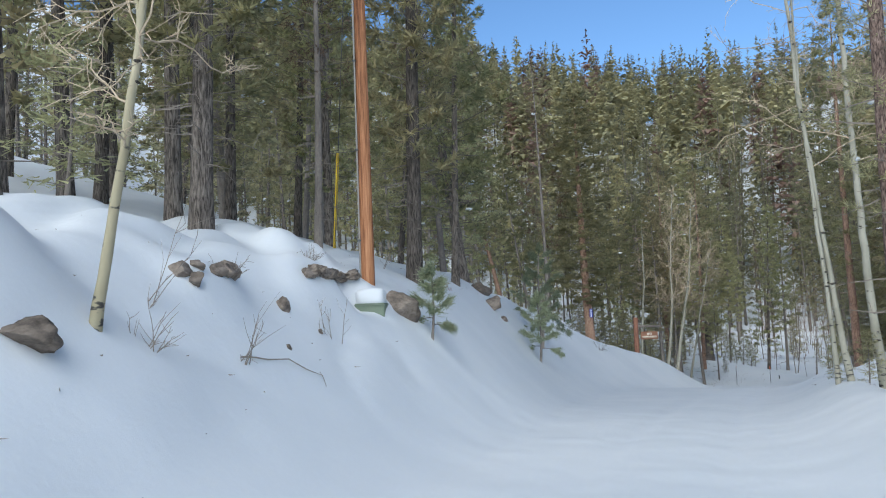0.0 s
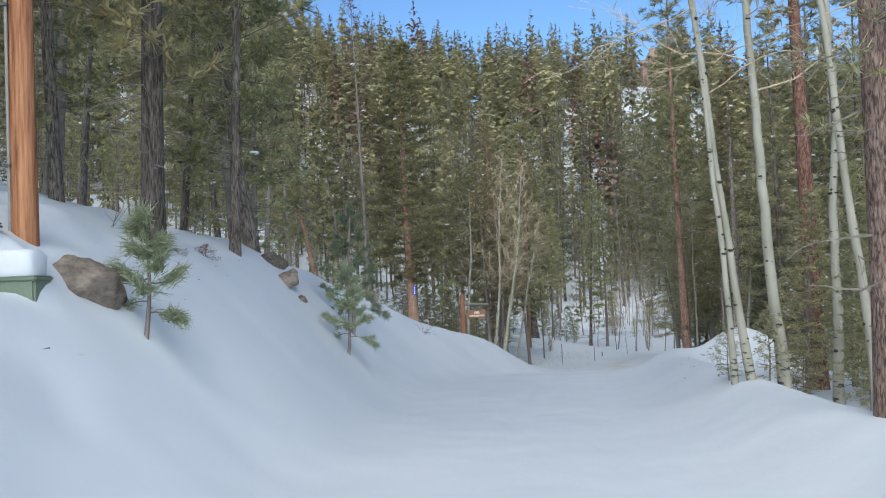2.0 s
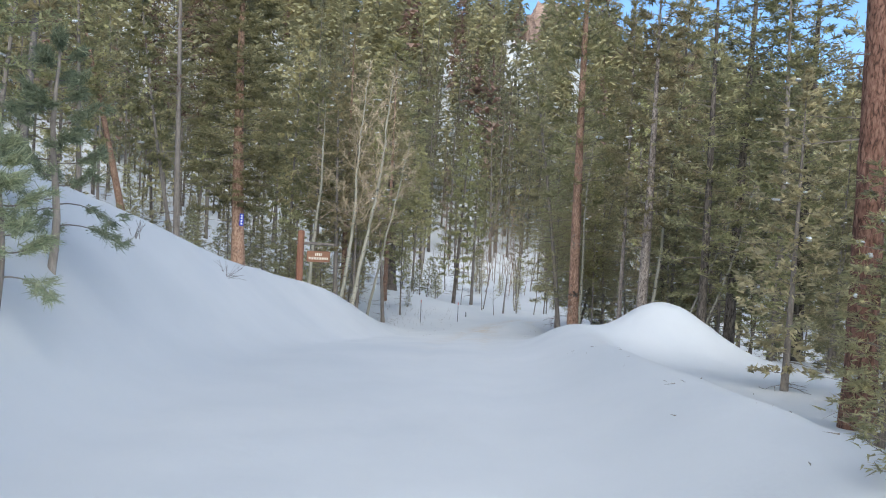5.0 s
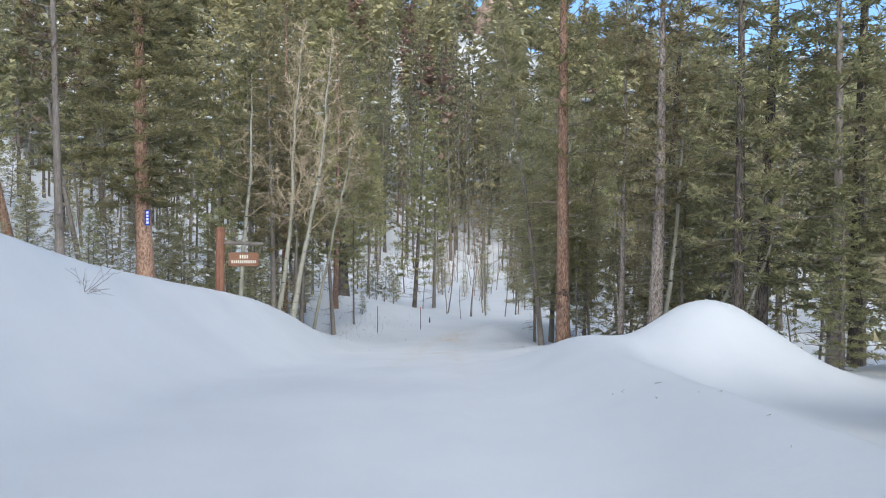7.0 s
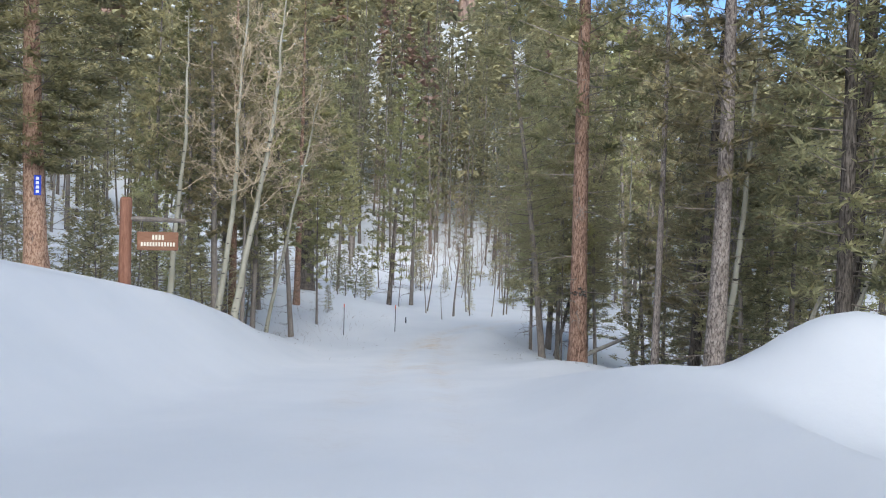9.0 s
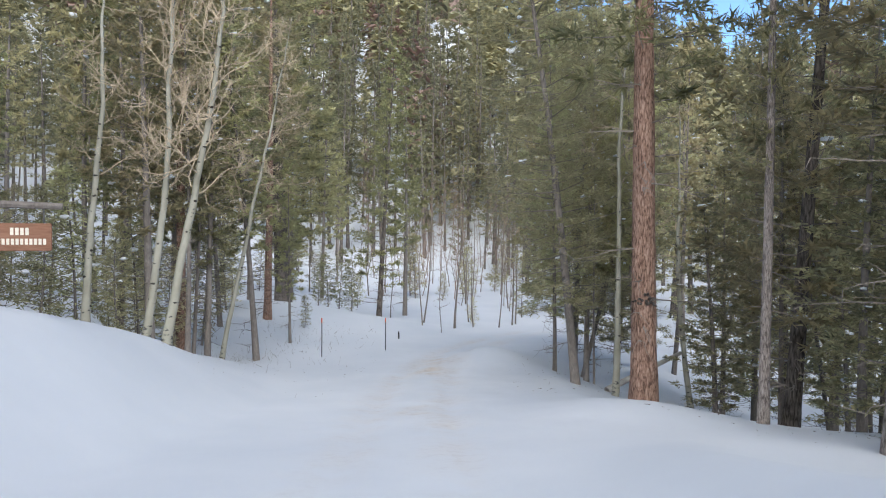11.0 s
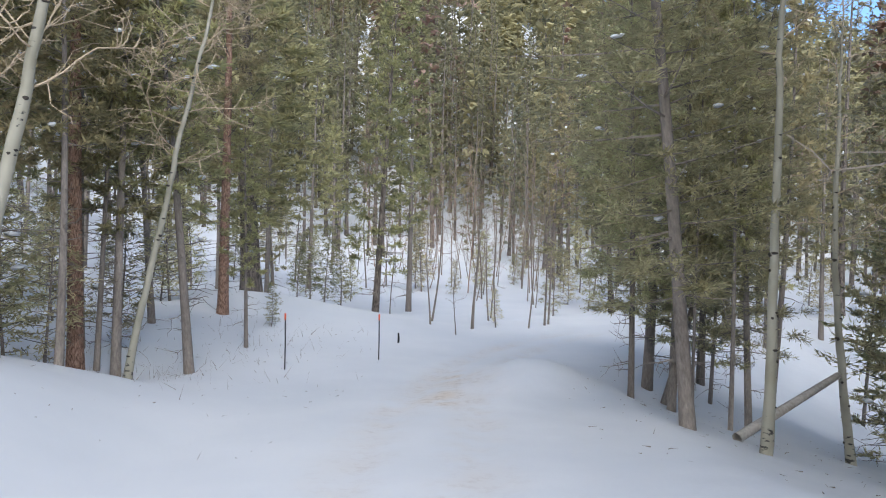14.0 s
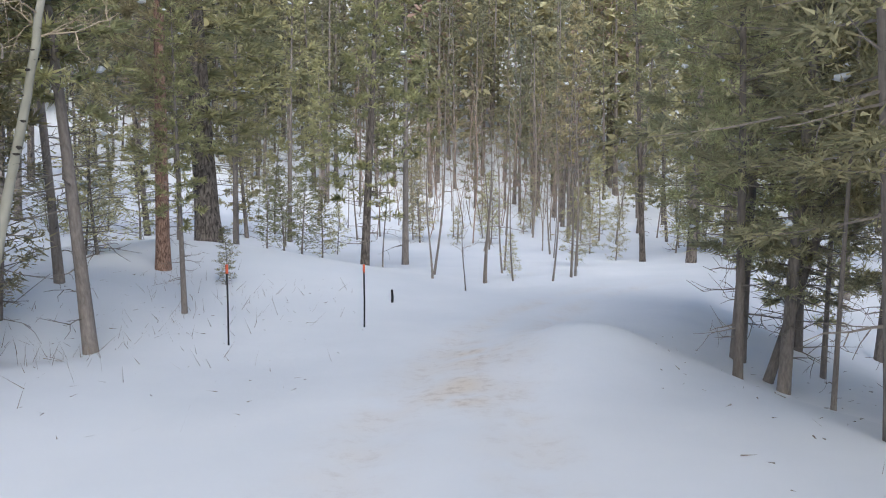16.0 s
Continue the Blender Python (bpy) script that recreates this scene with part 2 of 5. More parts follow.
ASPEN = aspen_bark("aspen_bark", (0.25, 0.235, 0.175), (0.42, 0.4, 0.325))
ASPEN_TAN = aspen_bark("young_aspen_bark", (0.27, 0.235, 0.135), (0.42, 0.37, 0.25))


def plain(name, color, rough=0.6):
    return textured(name, [(0.3, tuple(c * 0.82 for c in color)), (0.7, tuple(min(1, c * 1.12) for c in color))], (1, 1, 1), 40, 4, rough, 0.1, 0.002, 0.05)


# ---- mesh helpers ----
def mesh(name, verts, faces, smooth=False):
    me = bpy.data.meshes.new(name)
    me.from_pydata([tuple(v) for v in np.asarray(verts, float).tolist()], [], faces if isinstance(faces, list) else faces.tolist())
    if smooth:
        me.polygons.foreach_set("use_smooth", np.ones(len(me.polygons), bool))
    me.update()
    return me


def part(name, data, material, parent=None, label=""):
    """One mesh object, from a bmesh or a mesh, under a thing or a part."""
    if isinstance(data, bmesh.types.BMesh):
        me = bpy.data.meshes.new(name)
        data.to_mesh(me)
        data.free()
        data = me
    if not data.materials:
        data.materials.append(material)
    ob = new(name, data)
    if parent:
        ob.parent = parent
    return tagged(ob, label)


def root(name, m, label, category, group="", kind=""):
    ob = new(name)
    ob.matrix_basis = m
    ob.empty_display_size = 0.2
    return tagged(ob, label, category, group, kind)


def round_off(me, normals):
    """Shade loose needles with the roundness of their tuft."""
    me.polygons.foreach_set("use_smooth", np.ones(len(me.polygons), bool))
    me.normals_split_custom_set_from_vertices(normals.tolist())


class Pile:
    """Collects pieces of geometry for one mesh."""

    def __init__(self):
        self.v, self.f, self.n, self.normals = [], [], 0, []

    def add(self, verts, faces):
        self.v.append(np.asarray(verts, float))
        self.f += [[i + self.n for i in f] for f in faces]
        self.n += len(verts)

    def tube(self, points, radii, sides=5, squash=1.0):
        """A tapered tube along points, closed at its end."""
        points, radii = np.asarray(points, float), np.asarray(radii, float)
        along = np.gradient(points, axis=0)
        along /= np.linalg.norm(along, axis=1)[:, None] + 1e-9
        ref = np.array([0.0, 0, 1]) if abs(along[:, 2].mean()) < 0.8 else np.array([1.0, 0, 0])
        a = np.cross(along, ref)
        a /= np.linalg.norm(a, axis=1)[:, None] + 1e-9
        b = np.cross(along, a) * squash
        ang = np.arange(sides) * 2 * np.pi / sides
        ring = points[:, None] + radii[:, None, None] * (np.cos(ang)[None, :, None] * a[:, None] + np.sin(ang)[None, :, None] * b[:, None])
        k = len(points)
        faces = [[i * sides + j, i * sides + (j + 1) % sides, (i + 1) * sides + (j + 1) % sides, (i + 1) * sides + j] for i in range(k - 1) for j in range(sides)]
        faces.append([(k - 1) * sides + j for j in range(sides)])
        self.add(ring.reshape(-1, 3), faces)

    def blob(self, at, size, rng, rough=0.25, rings=4, sides=7):
        """A lumpy rounded piece."""
        th = np.linspace(0, np.pi, rings + 2)[1:-1]
        ph = np.arange(sides) * 2 * np.pi / sides
        v = [(0, 0, 1)] + [(np.sin(t) * np.cos(p), np.sin(t) * np.sin(p), np.cos(t)) for t in th for p in ph] + [(0, 0, -1)]
        v = np.array(v) * (1 + rng.uniform(-rough, rough, (len(v), 1))) * size + at
        f = [[0, 1 + j, 1 + (j + 1) % sides] for j in range(sides)]
        for i in range(rings - 1):
            f += [[1 + i * sides + j, 1 + (i + 1) * sides + j, 1 + (i + 1) * sides + (j + 1) % sides, 1 + i * sides + (j + 1) % sides] for j in range(sides)]
        last = 1 + (rings - 1) * sides
        f += [[last + j, len(v) - 1, last + (j + 1) % sides] for j in range(sides)]
        self.add(v, f)

    def blades(self, at, way, length, width, rng, normal=None):
        """Narrow pointed sprays as single triangles, in bulk; normal rounds the shading of a whole tuft."""
        at, way = np.asarray(at), np.asarray(way)
        way = way / (np.linalg.norm(way, axis=1)[:, None] + 1e-9)
        side = np.cross(way, rng.normal(size=way.shape))
        side /= np.linalg.norm(side, axis=1)[:, None] + 1e-9
        length, width = np.broadcast_to(length, len(at))[:, None], np.broadcast_to(width, len(at))[:, None]
        if normal is not None:
            normal = normal / (np.linalg.norm(normal, axis=1)[:, None] + 1e-9)
            side = np.where((np.cross(side, way) * normal).sum(1)[:, None] < 0, -side, side)
            self.normals.append(np.repeat(normal, 3, 0))
        v = np.stack([at - side * width / 2 - way * length * 0.2, at + side * width / 2 - way * length * 0.2, at + way * length * 0.8], 1).reshape(-1, 3)
        f = (np.arange(len(v)).reshape(-1, 3) + self.n).tolist()
        self.v.append(v)
        self.f += f
        self.n += len(v)

    def mesh(self, name, smooth=False):
        me = mesh(name, np.concatenate(self.v), self.f, smooth)
        if self.normals:
            round_off(me, np.concatenate(self.normals))
        return me


def box(bm, size, at=(0, 0, 0), bevel=0.0):
    m = Matrix.Translation(at) @ Matrix.Diagonal((*size, 1))
    got = bmesh.ops.create_cube(bm, size=1, matrix=m)["verts"]
    if bevel:
        edges = list({e for v in got for e in v.link_edges})
        bmesh.ops.bevel(bm, geom=edges, offset=bevel, segments=2, affect="EDGES")
    return bm


# ---- ground ----
def eased(knots, width=2.0):
    """A smooth curve through coarse knots."""
    ks = np.array(knots, float)
    ys = np.arange(-400, 700, 0.1)
    vs = np.interp(ys, ks[:, 0], ks[:, 1])
    g = np.exp(-0.5 * (np.arange(-80, 81) * 0.1 / width) ** 2)
    vs = np.convolve(np.pad(vs, 80, mode="edge"), g / g.sum(), "valid")
    return lambda y: np.interp(y, ys, vs)


road_x = eased([(-60, 0.5), (0, 0.1), (5, 0.7), (14, 2.6), (20, 4.2), (28, 6.4), (39, 9.6), (47, 12.4), (53, 16), (58, 22), (63, 34), (70, 60), (100, 90)])
road_z = eased([(-60, -0.8), (-4, -1.5), (0, -1.62), (5, -1.8), (14, -2.45), (20, -2.95), (28, -3.6), (34, -4.4), (39, -5.15), (44, -5.75), (50, -6.15), (58, -6.4), (66, -6.75), (76, -6.6), (88, -6.0), (100, -5.0), (115, -3.5), (600, -3.5)])
bank_toe = eased([(-10, 2.0), (5, 2.0), (12, 2.5), (18, 3.3), (24, 3.9), (32, 3.5), (40, 3.0), (60, 4.0)])
bank_wide = eased([(-10, 3.2), (10, 3.2), (20, 4.5), (28, 4.0), (36, 3.2), (60, 3.0)])
bank_high = eased([(-30, 2.2), (5, 2.25), (10, 2.5), (20, 3.3), (26, 2.8), (32, 1.97), (40, 1.72), (44, 1.32), (47, 0.5), (50, 0.1), (80, 0.0)], 1.0)
hill_left = eased([(-30, 0.27), (12, 0.29), (24, 0.34), (32, 0.26), (42, 0.2), (50, 0.22), (58, 0.36), (75, 0.36), (100, 0.2)])
hill_edge = eased([(-60, 20), (30, 20), (46, 9), (52, 4.5), (70, 6), (200, 8)])
fall_right = eased([(-30, 0.05), (30, 0.05), (36, 0.08), (41, 0.28), (50, 0.3), (60, 0.05), (80, 0.0)])


def soft(t):
    t = np.clip(t, 0, 1)
    return t * t * (3 - 2 * t)


def wave(x, y, size, seed):
    """Smooth uneven swells of about that size."""
    r = np.random.RandomState(seed)
    out = 0
    for _ in range(7):
        a, p, k = r.uniform(0, 2 * np.pi), r.uniform(0, 2 * np.pi), 2 * np.pi / size * r.uniform(0.6, 1.6)
        out = out + np.sin(k * (x * np.cos(a) + y * np.sin(a)) + p)
    return out / 7


def lump(x, y, size, seed):
    """Even, directionless lumps of about that size, from -1 to 1."""
    x, y = np.asarray(x, float) / size + seed * 7.3, np.asarray(y, float) / size + seed * 3.1
    i, j = np.floor(x), np.floor(y)
    f, g = x - i, y - j
    f, g = f * f * f * (f * (f * 6 - 15) + 10), g * g * g * (g * (g * 6 - 15) + 10)

    def rnd(a, b):
        h = np.sin(a * 127.1 + b * 311.7 + seed * 74.7) * 43758.5453
        return (h - np.floor(h)) * 2 - 1

    low = rnd(i, j) * (1 - f) + rnd(i + 1, j) * f
    return low * (1 - g) + (rnd(i, j + 1) * (1 - f) + rnd(i + 1, j + 1) * f) * g


def swell(x, y, size, seed):
    """Lumps of three turned grids together, so that no direction shows."""
    out = 0
    for k, a in enumerate((0.3, 1.35, 2.5)):
        out = out + lump(x * math.cos(a) - y * math.sin(a), x * math.sin(a) + y * math.cos(a), size, seed + k * 11)
    return out * 0.6


# pillows of snow over buried rocks and brush on the bank
rp = np.random.RandomState(15)
PILLOWS = [(u, rp.uniform(-2, 12), rp.uniform(0.28, 0.6), rp.uniform(0.04, 0.13)) for u in rp.uniform(2.3, 6.8, 80)]
PILLOWS += [(u, rp.uniform(12, 24), rp.uniform(0.4, 0.8), rp.uniform(0.03, 0.09)) for u in rp.uniform(4.2, 7.0, 30)]


def ground_z(x, y):
    x, y = np.asarray(x, float), np.asarray(y, float)
    d = x - road_x(y)
    u, v = np.maximum(-d, 0), np.maximum(d, 0)
    z = road_z(y)
    toe, wide = bank_toe(y), bank_wide(y)
    z = z + bank_high(y) * soft((u - toe) / wide) + np.maximum(np.minimum(u - toe - wide * 0.7, hill_edge(y) - x), 0) * hill_left(y)
    # shoulder left by the plough, then the fall to the stream
    near = soft((36 - y) / 8)
    z = z + near * 0.6 * np.exp(-(((v - 2.9) / 0.9) ** 2)) - np.clip(v - 3.6, 0, 9) * fall_right(y)
    # ploughed heap beside the drive, and the low berm at the bend
    z = z + 1.45 * np.exp(-(((x - 11.6) / np.where(x < 11.6, 1.45, 1.85)) ** 2) - ((y - 27.5) / 1.6) ** 2)
    z = z + 0.5 * np.exp(-(((x - 15.0 - (y - 48.3) * 0.3) / 1.3) ** 2) - ((y - 48.5) / 1.7) ** 2)
    # the wooded knoll past the stakes
    z = z + 1.1 * np.exp(-(((x - 8.5) / 5.5) ** 2) - ((y - 60) / 4.5) ** 2)
    for bx_, by_, wide_, high_ in ((17.8, 48.0, 2.1, -0.33), (11.1, 51.3, 1.4, 0.13), (6.6, 55.4, 2.0, 0.4), (7.1, 51.5, 1.2, -0.2), (13.4, 37.3, 1.5, 0.22)):
        z = z + high_ * np.exp(-(((x - bx_) / wide_) ** 2) - ((y - by_) / wide_) ** 2)
    # the floor of the wood climbs gently behind the stakes
    z = z + 0.055 * np.clip(y - 57, 0, 40) * soft((17 - x) / 7)
    # valley sides; out of sight behind the start they stay low to admit sun
    r = np.hypot(x - 8, y - 5)
    z = z + 80 * (0.25 + 0.75 * soft((y + 110) / 120)) * (1 - 0.24 * soft((np.degrees(np.arctan2(x, np.maximum(y, 1))) - 17) / 13) - 0.26 * soft((np.degrees(np.arctan2(x, np.maximum(y, 1))) - 27) / 12)) * np.tanh(np.maximum(r - 94 + 15 * wave(x, y, 80, 3), 0) / 155)
    off = soft((np.abs(d) - 1.6) / 1.5)
    z = z + off * (0.014 * swell(x, y, 1.9, 5) + 0.06 * swell(x, y, 6, 6) * (1 - 0.75 * soft((u - toe + 0.5) / 1.5) * soft((40 - y) / 6))) + 0.007 * swell(x, y, 0.75, 8) * soft((u - toe) / 1.5) * soft((46 - y) / 6) + 0.012 * lump(x, y, 0.5, 7)
    z = z + (0.15 * np.abs(swell(x * 1.2, y * 0.42, 0.9, 21)) - 0.05 + 0.03 * swell(x * 1.3, y * 0.5, 0.5, 23)) * soft((u - toe - 0.5) / 1.2) * soft((10.5 - y) / 4) * soft((y + 6) / 3)
    for off_toe, py_, wide_, high_ in PILLOWS:
        px_ = float(road_x(py_)) - float(bank_toe(py_)) - off_toe
        z = z + high_ * np.exp(-(((x - px_) / wide_) ** 2 + ((y - py_) / wide_ / 1.9) ** 2) ** 2)
    # rounded snow along the head of the bank
    crest = 0
    for bx_, by_, wide_, high_ in ((-4.8, 8.1, 0.42, 0.32), (-5.4, 8.2, 0.5, 0.27), (-6.1, 8.8, 0.55, 0.26), (-4.45, 8.5, 0.3, 0.24), (-4.65, 9.3, 0.34, 0.22), (-7.0, 9.6, 0.6, 0.3)):
        crest = np.maximum(crest, high_ * np.exp(-(((x - bx_) / wide_) ** 2 + ((y - by_) / wide_ / 1.3) ** 2) ** 2))
    z = z + crest
    # terrace before the utility box
    level = -0.05 + 0.95 * np.maximum(-3.52 - x, 0) - 0.4 * np.maximum(x + 3.3, 0) + 1.2 * np.maximum(y - 8.2, 0)
    inside = np.exp(-((((x + 3.4) / 0.8) ** 2 + ((y - 7.8) / 0.75) ** 2) ** 2))
    z = z - inside * 0.06 * np.logaddexp(0, (z - level) / 0.06)
    # wheel tracks
    for side in (-0.75, 0.75):
        z = z - 0.05 * np.exp(-(((d - side) / 0.2) ** 2))
    return z


def gz(x, y):
    return float(ground_z(x, y))


def axis_steps(lo, hi, a, b, fine, grow):
    mid = list(np.arange(a, b, fine))
    up, down, s = [b], [a - fine], fine
    while up[-1] < hi:
        s *= grow
        up.append(up[-1] + s)
    s = fine
    while down[-1] > lo:
        s *= grow
        down.append(down[-1] - s)
    return np.array(down[::-1] + mid + up)


xs, ys = axis_steps(-900, 900, -2, 20, 0.2, 1.11), axis_steps(-900, 900, 14, 58, 0.27, 1.1)
xs = np.r_[axis_steps(-900, -1, -7, -2.05, 0.11, 1.11)[:-1], xs[xs > -1.95]]
xs = np.unique(xs[(xs < -2.05) | (xs > -1.95)])
ys = np.unique(np.r_[axis_steps(-900, 15, -3, 13.9, 0.13, 1.1), ys[ys > 13.99]])
gx, gy = np.meshgrid(xs, ys)
gv = np.stack([gx.ravel(), gy.ravel(), ground_z(gx, gy).ravel()], 1)
nx, ny = len(xs), len(ys)
i = (np.arange(ny - 1)[:, None] * nx + np.arange(nx - 1)[None]).ravel()
ground = part("ground", mesh("ground", gv, np.stack([i, i + 1, i + nx + 1, i + nx], 1), True), SNOW)
d = gv[:, 0] - road_x(gv[:, 1])
stain = np.exp(-(((np.abs(d + 0.1) - 0.72) / 0.42) ** 2)) * soft((gv[:, 1] - 20) / 22) * soft((60 - gv[:, 1]) / 8) * 0.55
stain *= np.clip(0.35 + 0.5 * wave(gv[:, 0], gv[:, 1], 2.2, 31) + 0.5 * wave(gv[:, 0], gv[:, 1], 0.8, 32), 0, 1)
# grit and dirt worn through the middle of the drive
for wx0, wy0, wide, long in ((12.4, 46.7, 0.4, 1.1), (13.2, 48.6, 0.45, 0.9), (9.95, 39.6, 0.35, 0.6)):
    stain += np.clip(0.55 + 0.6 * lump(gv[:, 0], gv[:, 1], 0.35, 33), 0, 1) * np.exp(-(((gv[:, 0] - wx0 - (gv[:, 1] - wy0) * 0.38) / wide) ** 2) - ((gv[:, 1] - wy0) / long) ** 2)
stain = np.clip(stain, 0, 1)
ground.data.attributes.new("dirt", "FLOAT", "POINT").data.foreach_set("value", stain.astype(np.float32))
tagged(ground, "deep soft snow over a valley floor and wooded slopes", "snow", kind="structure")


# ---- trees ----
class Tufts:
    """Brushes of needles round the ends of twigs, with gaps between them."""

    def __init__(self, rng, blade, flat):
        self.rng, self.blade, self.flat, self.rows = rng, blade, flat, []

    def add(self, centres, way, radii, each):
        n, rng = len(centres) * each, self.rng
        d = rng.normal(size=(n, 3)) * (1, 1, self.flat)
        d /= np.linalg.norm(d, axis=1)[:, None]
        d = d + np.repeat(np.broadcast_to(way, (len(centres), 3)), each, 0) + (0, 0, 0.15)
        r = np.repeat(radii, each)[:, None] * rng.uniform(0.15, 1.0, (n, 1))
        at = np.repeat(centres, each, 0) + d * r * (1, 1, 0.8)
        if each < 16:
            at = np.repeat(centres, each, 0) + rng.normal(0, 0.5, (n, 3)) * (1, 1, 0.7) * np.repeat(radii, each)[:, None]
            ahead = np.repeat(np.broadcast_to(way, (len(centres), 3)), each, 0) * 1.6 + rng.normal(0, 0.55, (n, 3))
        else:
            ahead = d + rng.normal(0, 0.25, (n, 3))
        self.rows.append((at, ahead, d + (0, 0, 0.35)))

    def into(self, pile):
        at, way, normal = (np.concatenate(c) for c in zip(*self.rows))
        n, rng = len(at), self.rng
        pile.blades(at, way, self.blade[0] * rng.uniform(0.6, 1.3, n), self.blade[1] * rng.uniform(0.7, 1.4, n), rng, normal)


def conifer(seed, high, girth, base, reach, branches, sprays, droop, bark, leaf, blade=(0.34, 0.075), full=1.0, snow=10, dead_low=14, lean=0.03, joints=4, sides=9):
    """Meshes of one conifer: trunk, bare and leafy branches, needle crown, snow caught on the boughs."""
    rng = np.random.RandomState(seed)
    hs = np.linspace(-0.6, high, 13)
    bend = rng.normal(0, lean, 2)
    curve = rng.uniform(-0.15, 0.15, 2)
    line = np.stack([bend[0] * hs + curve[0] * np.sin(hs / high * 3), bend[1] * hs + curve[1] * np.sin(hs / high * 3 + 1), hs], 1)
    taper = girth * np.clip(1 - hs / high, 0.02, 1) ** 0.8 * (1 + 0.35 * np.exp(-np.maximum(hs, 0) / 0.35))
    trunk = Pile()
    if sides > 9:
        hs2 = np.linspace(-0.6, high, 70)
        trunk.tube(np.stack([np.interp(hs2, hs, line[:, k]) for k in range(3)], 1), np.interp(hs2, hs, taper), sides)
        knobs = rng.normal(1, 0.022, (70, sides, 1))
        ring = trunk.v[0].reshape(70, sides, 3)
        mid = ring.mean(1, keepdims=True)
        trunk.v[0] = (mid + (ring - mid) * knobs).reshape(-1, 3)
    else:
        trunk.tube(line, taper, sides)
    at_h = lambda h: np.array([np.interp(h, hs, line[:, k]) for k in range(3)])  # noqa: E731
    wood, crown, clumps = Pile(), Pile(), Pile()
    for _ in range(dead_low):
        h = rng.uniform(min(0.06, base * 0.5), base + 0.12) * high
        az, ln = rng.uniform(0, 2 * np.pi), reach * rng.uniform(0.15, 0.6)
        way = np.array([np.cos(az), np.sin(az), 0])
        s = np.linspace(0, 1, 5)[:, None]
        pts = at_h(h) + way * ln * s + np.array([0, 0, 1]) * (ln * rng.uniform(-0.25, 0.12) * s**1.5) + rng.normal(0, 0.02, (5, 3)) * s
        wood.tube(pts, np.linspace(0.018, 0.004, 5), 3)
        for _ in range(4 if joints > 2 else 2):
            k = rng.randint(1, 5)
            tip = pts[k] + way * ln * 0.2 + rng.normal(0, 0.16, 3)
            wood.tube([pts[k], (pts[k] + tip) / 2 + rng.normal(0, 0.02, 3), tip], [0.007, 0.005, 0.003], 3)
    tufts = Tufts(rng, blade, 0.5 if leaf is FIR else 0.8)
    per = max(6, sprays // branches)
    for k in range(branches):
        f = (k + rng.uniform(0, 1)) / branches
        h = high * (base + (1 - base) * f**0.92)
        rel = (h / high - base) / (1 - base)
        shape = (1 - rel) ** 0.75 * min(1.0, 0.35 + rel * 3.2)
        ln = reach * (0.12 + shape) * rng.uniform(0.5, 1.2)
        az = k * 2.39996 + rng.uniform(-0.5, 0.5)
        out = np.array([np.cos(az), np.sin(az), 0])
        side = np.array([-np.sin(az), np.cos(az), 0])
        rise = ln * (rng.uniform(0.05, 0.35) + 0.5 * rel - droop)
        curl = ln * droop * rng.uniform(0.2, 0.6)
        s5 = np.linspace(0, 1, joints)[:, None]
        o = at_h(h)
        bow = lambda s: o + out * ln * s + np.array([0, 0, 1]) * (rise * s + curl * s * s)  # noqa: E731
        wood.tube(bow(s5), np.linspace(0.008 + 0.006 * ln, 0.003, joints), 3)
        n = int(per * (0.45 + 1.1 * shape) * full)
        count = int(np.clip(round(1.5 + 3.2 * ln), 2, 9))
        s = np.append(rng.uniform(0.2, 0.98, count - 1), 1.0)
        lat = rng.uniform(0.25, 1, count) * np.where(np.arange(count) % 2, 1, -1) * 0.42 * ln * (1.12 - s)
        c = bow(s[:, None]) + side * lat[:, None] + np.array([0, 0, 1]) * (rng.uniform(-0.04, 0.1, count) - 0.1 * np.abs(lat))[:, None]
        rad = (0.1 + 0.1 * ln * (1.25 - 0.6 * s)) * rng.uniform(0.75, 1.25, count)
        tufts.add(c, out * 0.5 + side * np.sign(lat)[:, None] * 0.3, rad, max(3, n // count))
        if snow and rng.uniform() < snow / branches:
            sp = bow(np.array([[rng.uniform(0.45, 0.95)]]))[0] + (0, 0, 0.08)
            big = min(1.0, blade[0] * 4.5)
            clumps.blob(sp, np.array([rng.uniform(0.06, 0.2), rng.uniform(0.06, 0.17), rng.uniform(0.03, 0.08)]) * big, rng, 0.35, 3, 6)
    tip = at_h(high)
    tufts.add(tip - np.array([[0, 0, 0.15], [0, 0, 0.45], [0, 0, 0.75]]) * min(1, high / 8), np.array([[0, 0, 0.8]] * 3), np.array([0.1, 0.15, 0.2]) * min(1, high / 6 + 0.2), max(6, per // 3))
    tufts.into(crown)
    return dict(trunk=(trunk.mesh("trunk", True), bark), branchwork=(wood.mesh("branchwork"), TWIG_DARK), crown=(crown.mesh("crown"), leaf), caught_snow=(clumps.mesh("caught_snow", True), SNOW) if clumps.n else None), crown


def plant(kit, name, m, label, category, group=""):
    ob = root(name, m, label, category, group)
    for key, item in kit.items():
        if item:
            got = part(key.split("_")[0] if key.startswith("limb") else key, item[0], item[1], ob)
            if key in ("branchwork", "caught_snow", "twigwork"):
                tagged(got, kind="stuff")
    return ob


KITS, CROWNS = {}, {}


def kit(name, *a, **k):
    KITS[name], CROWNS[name] = conifer(*a, **k)


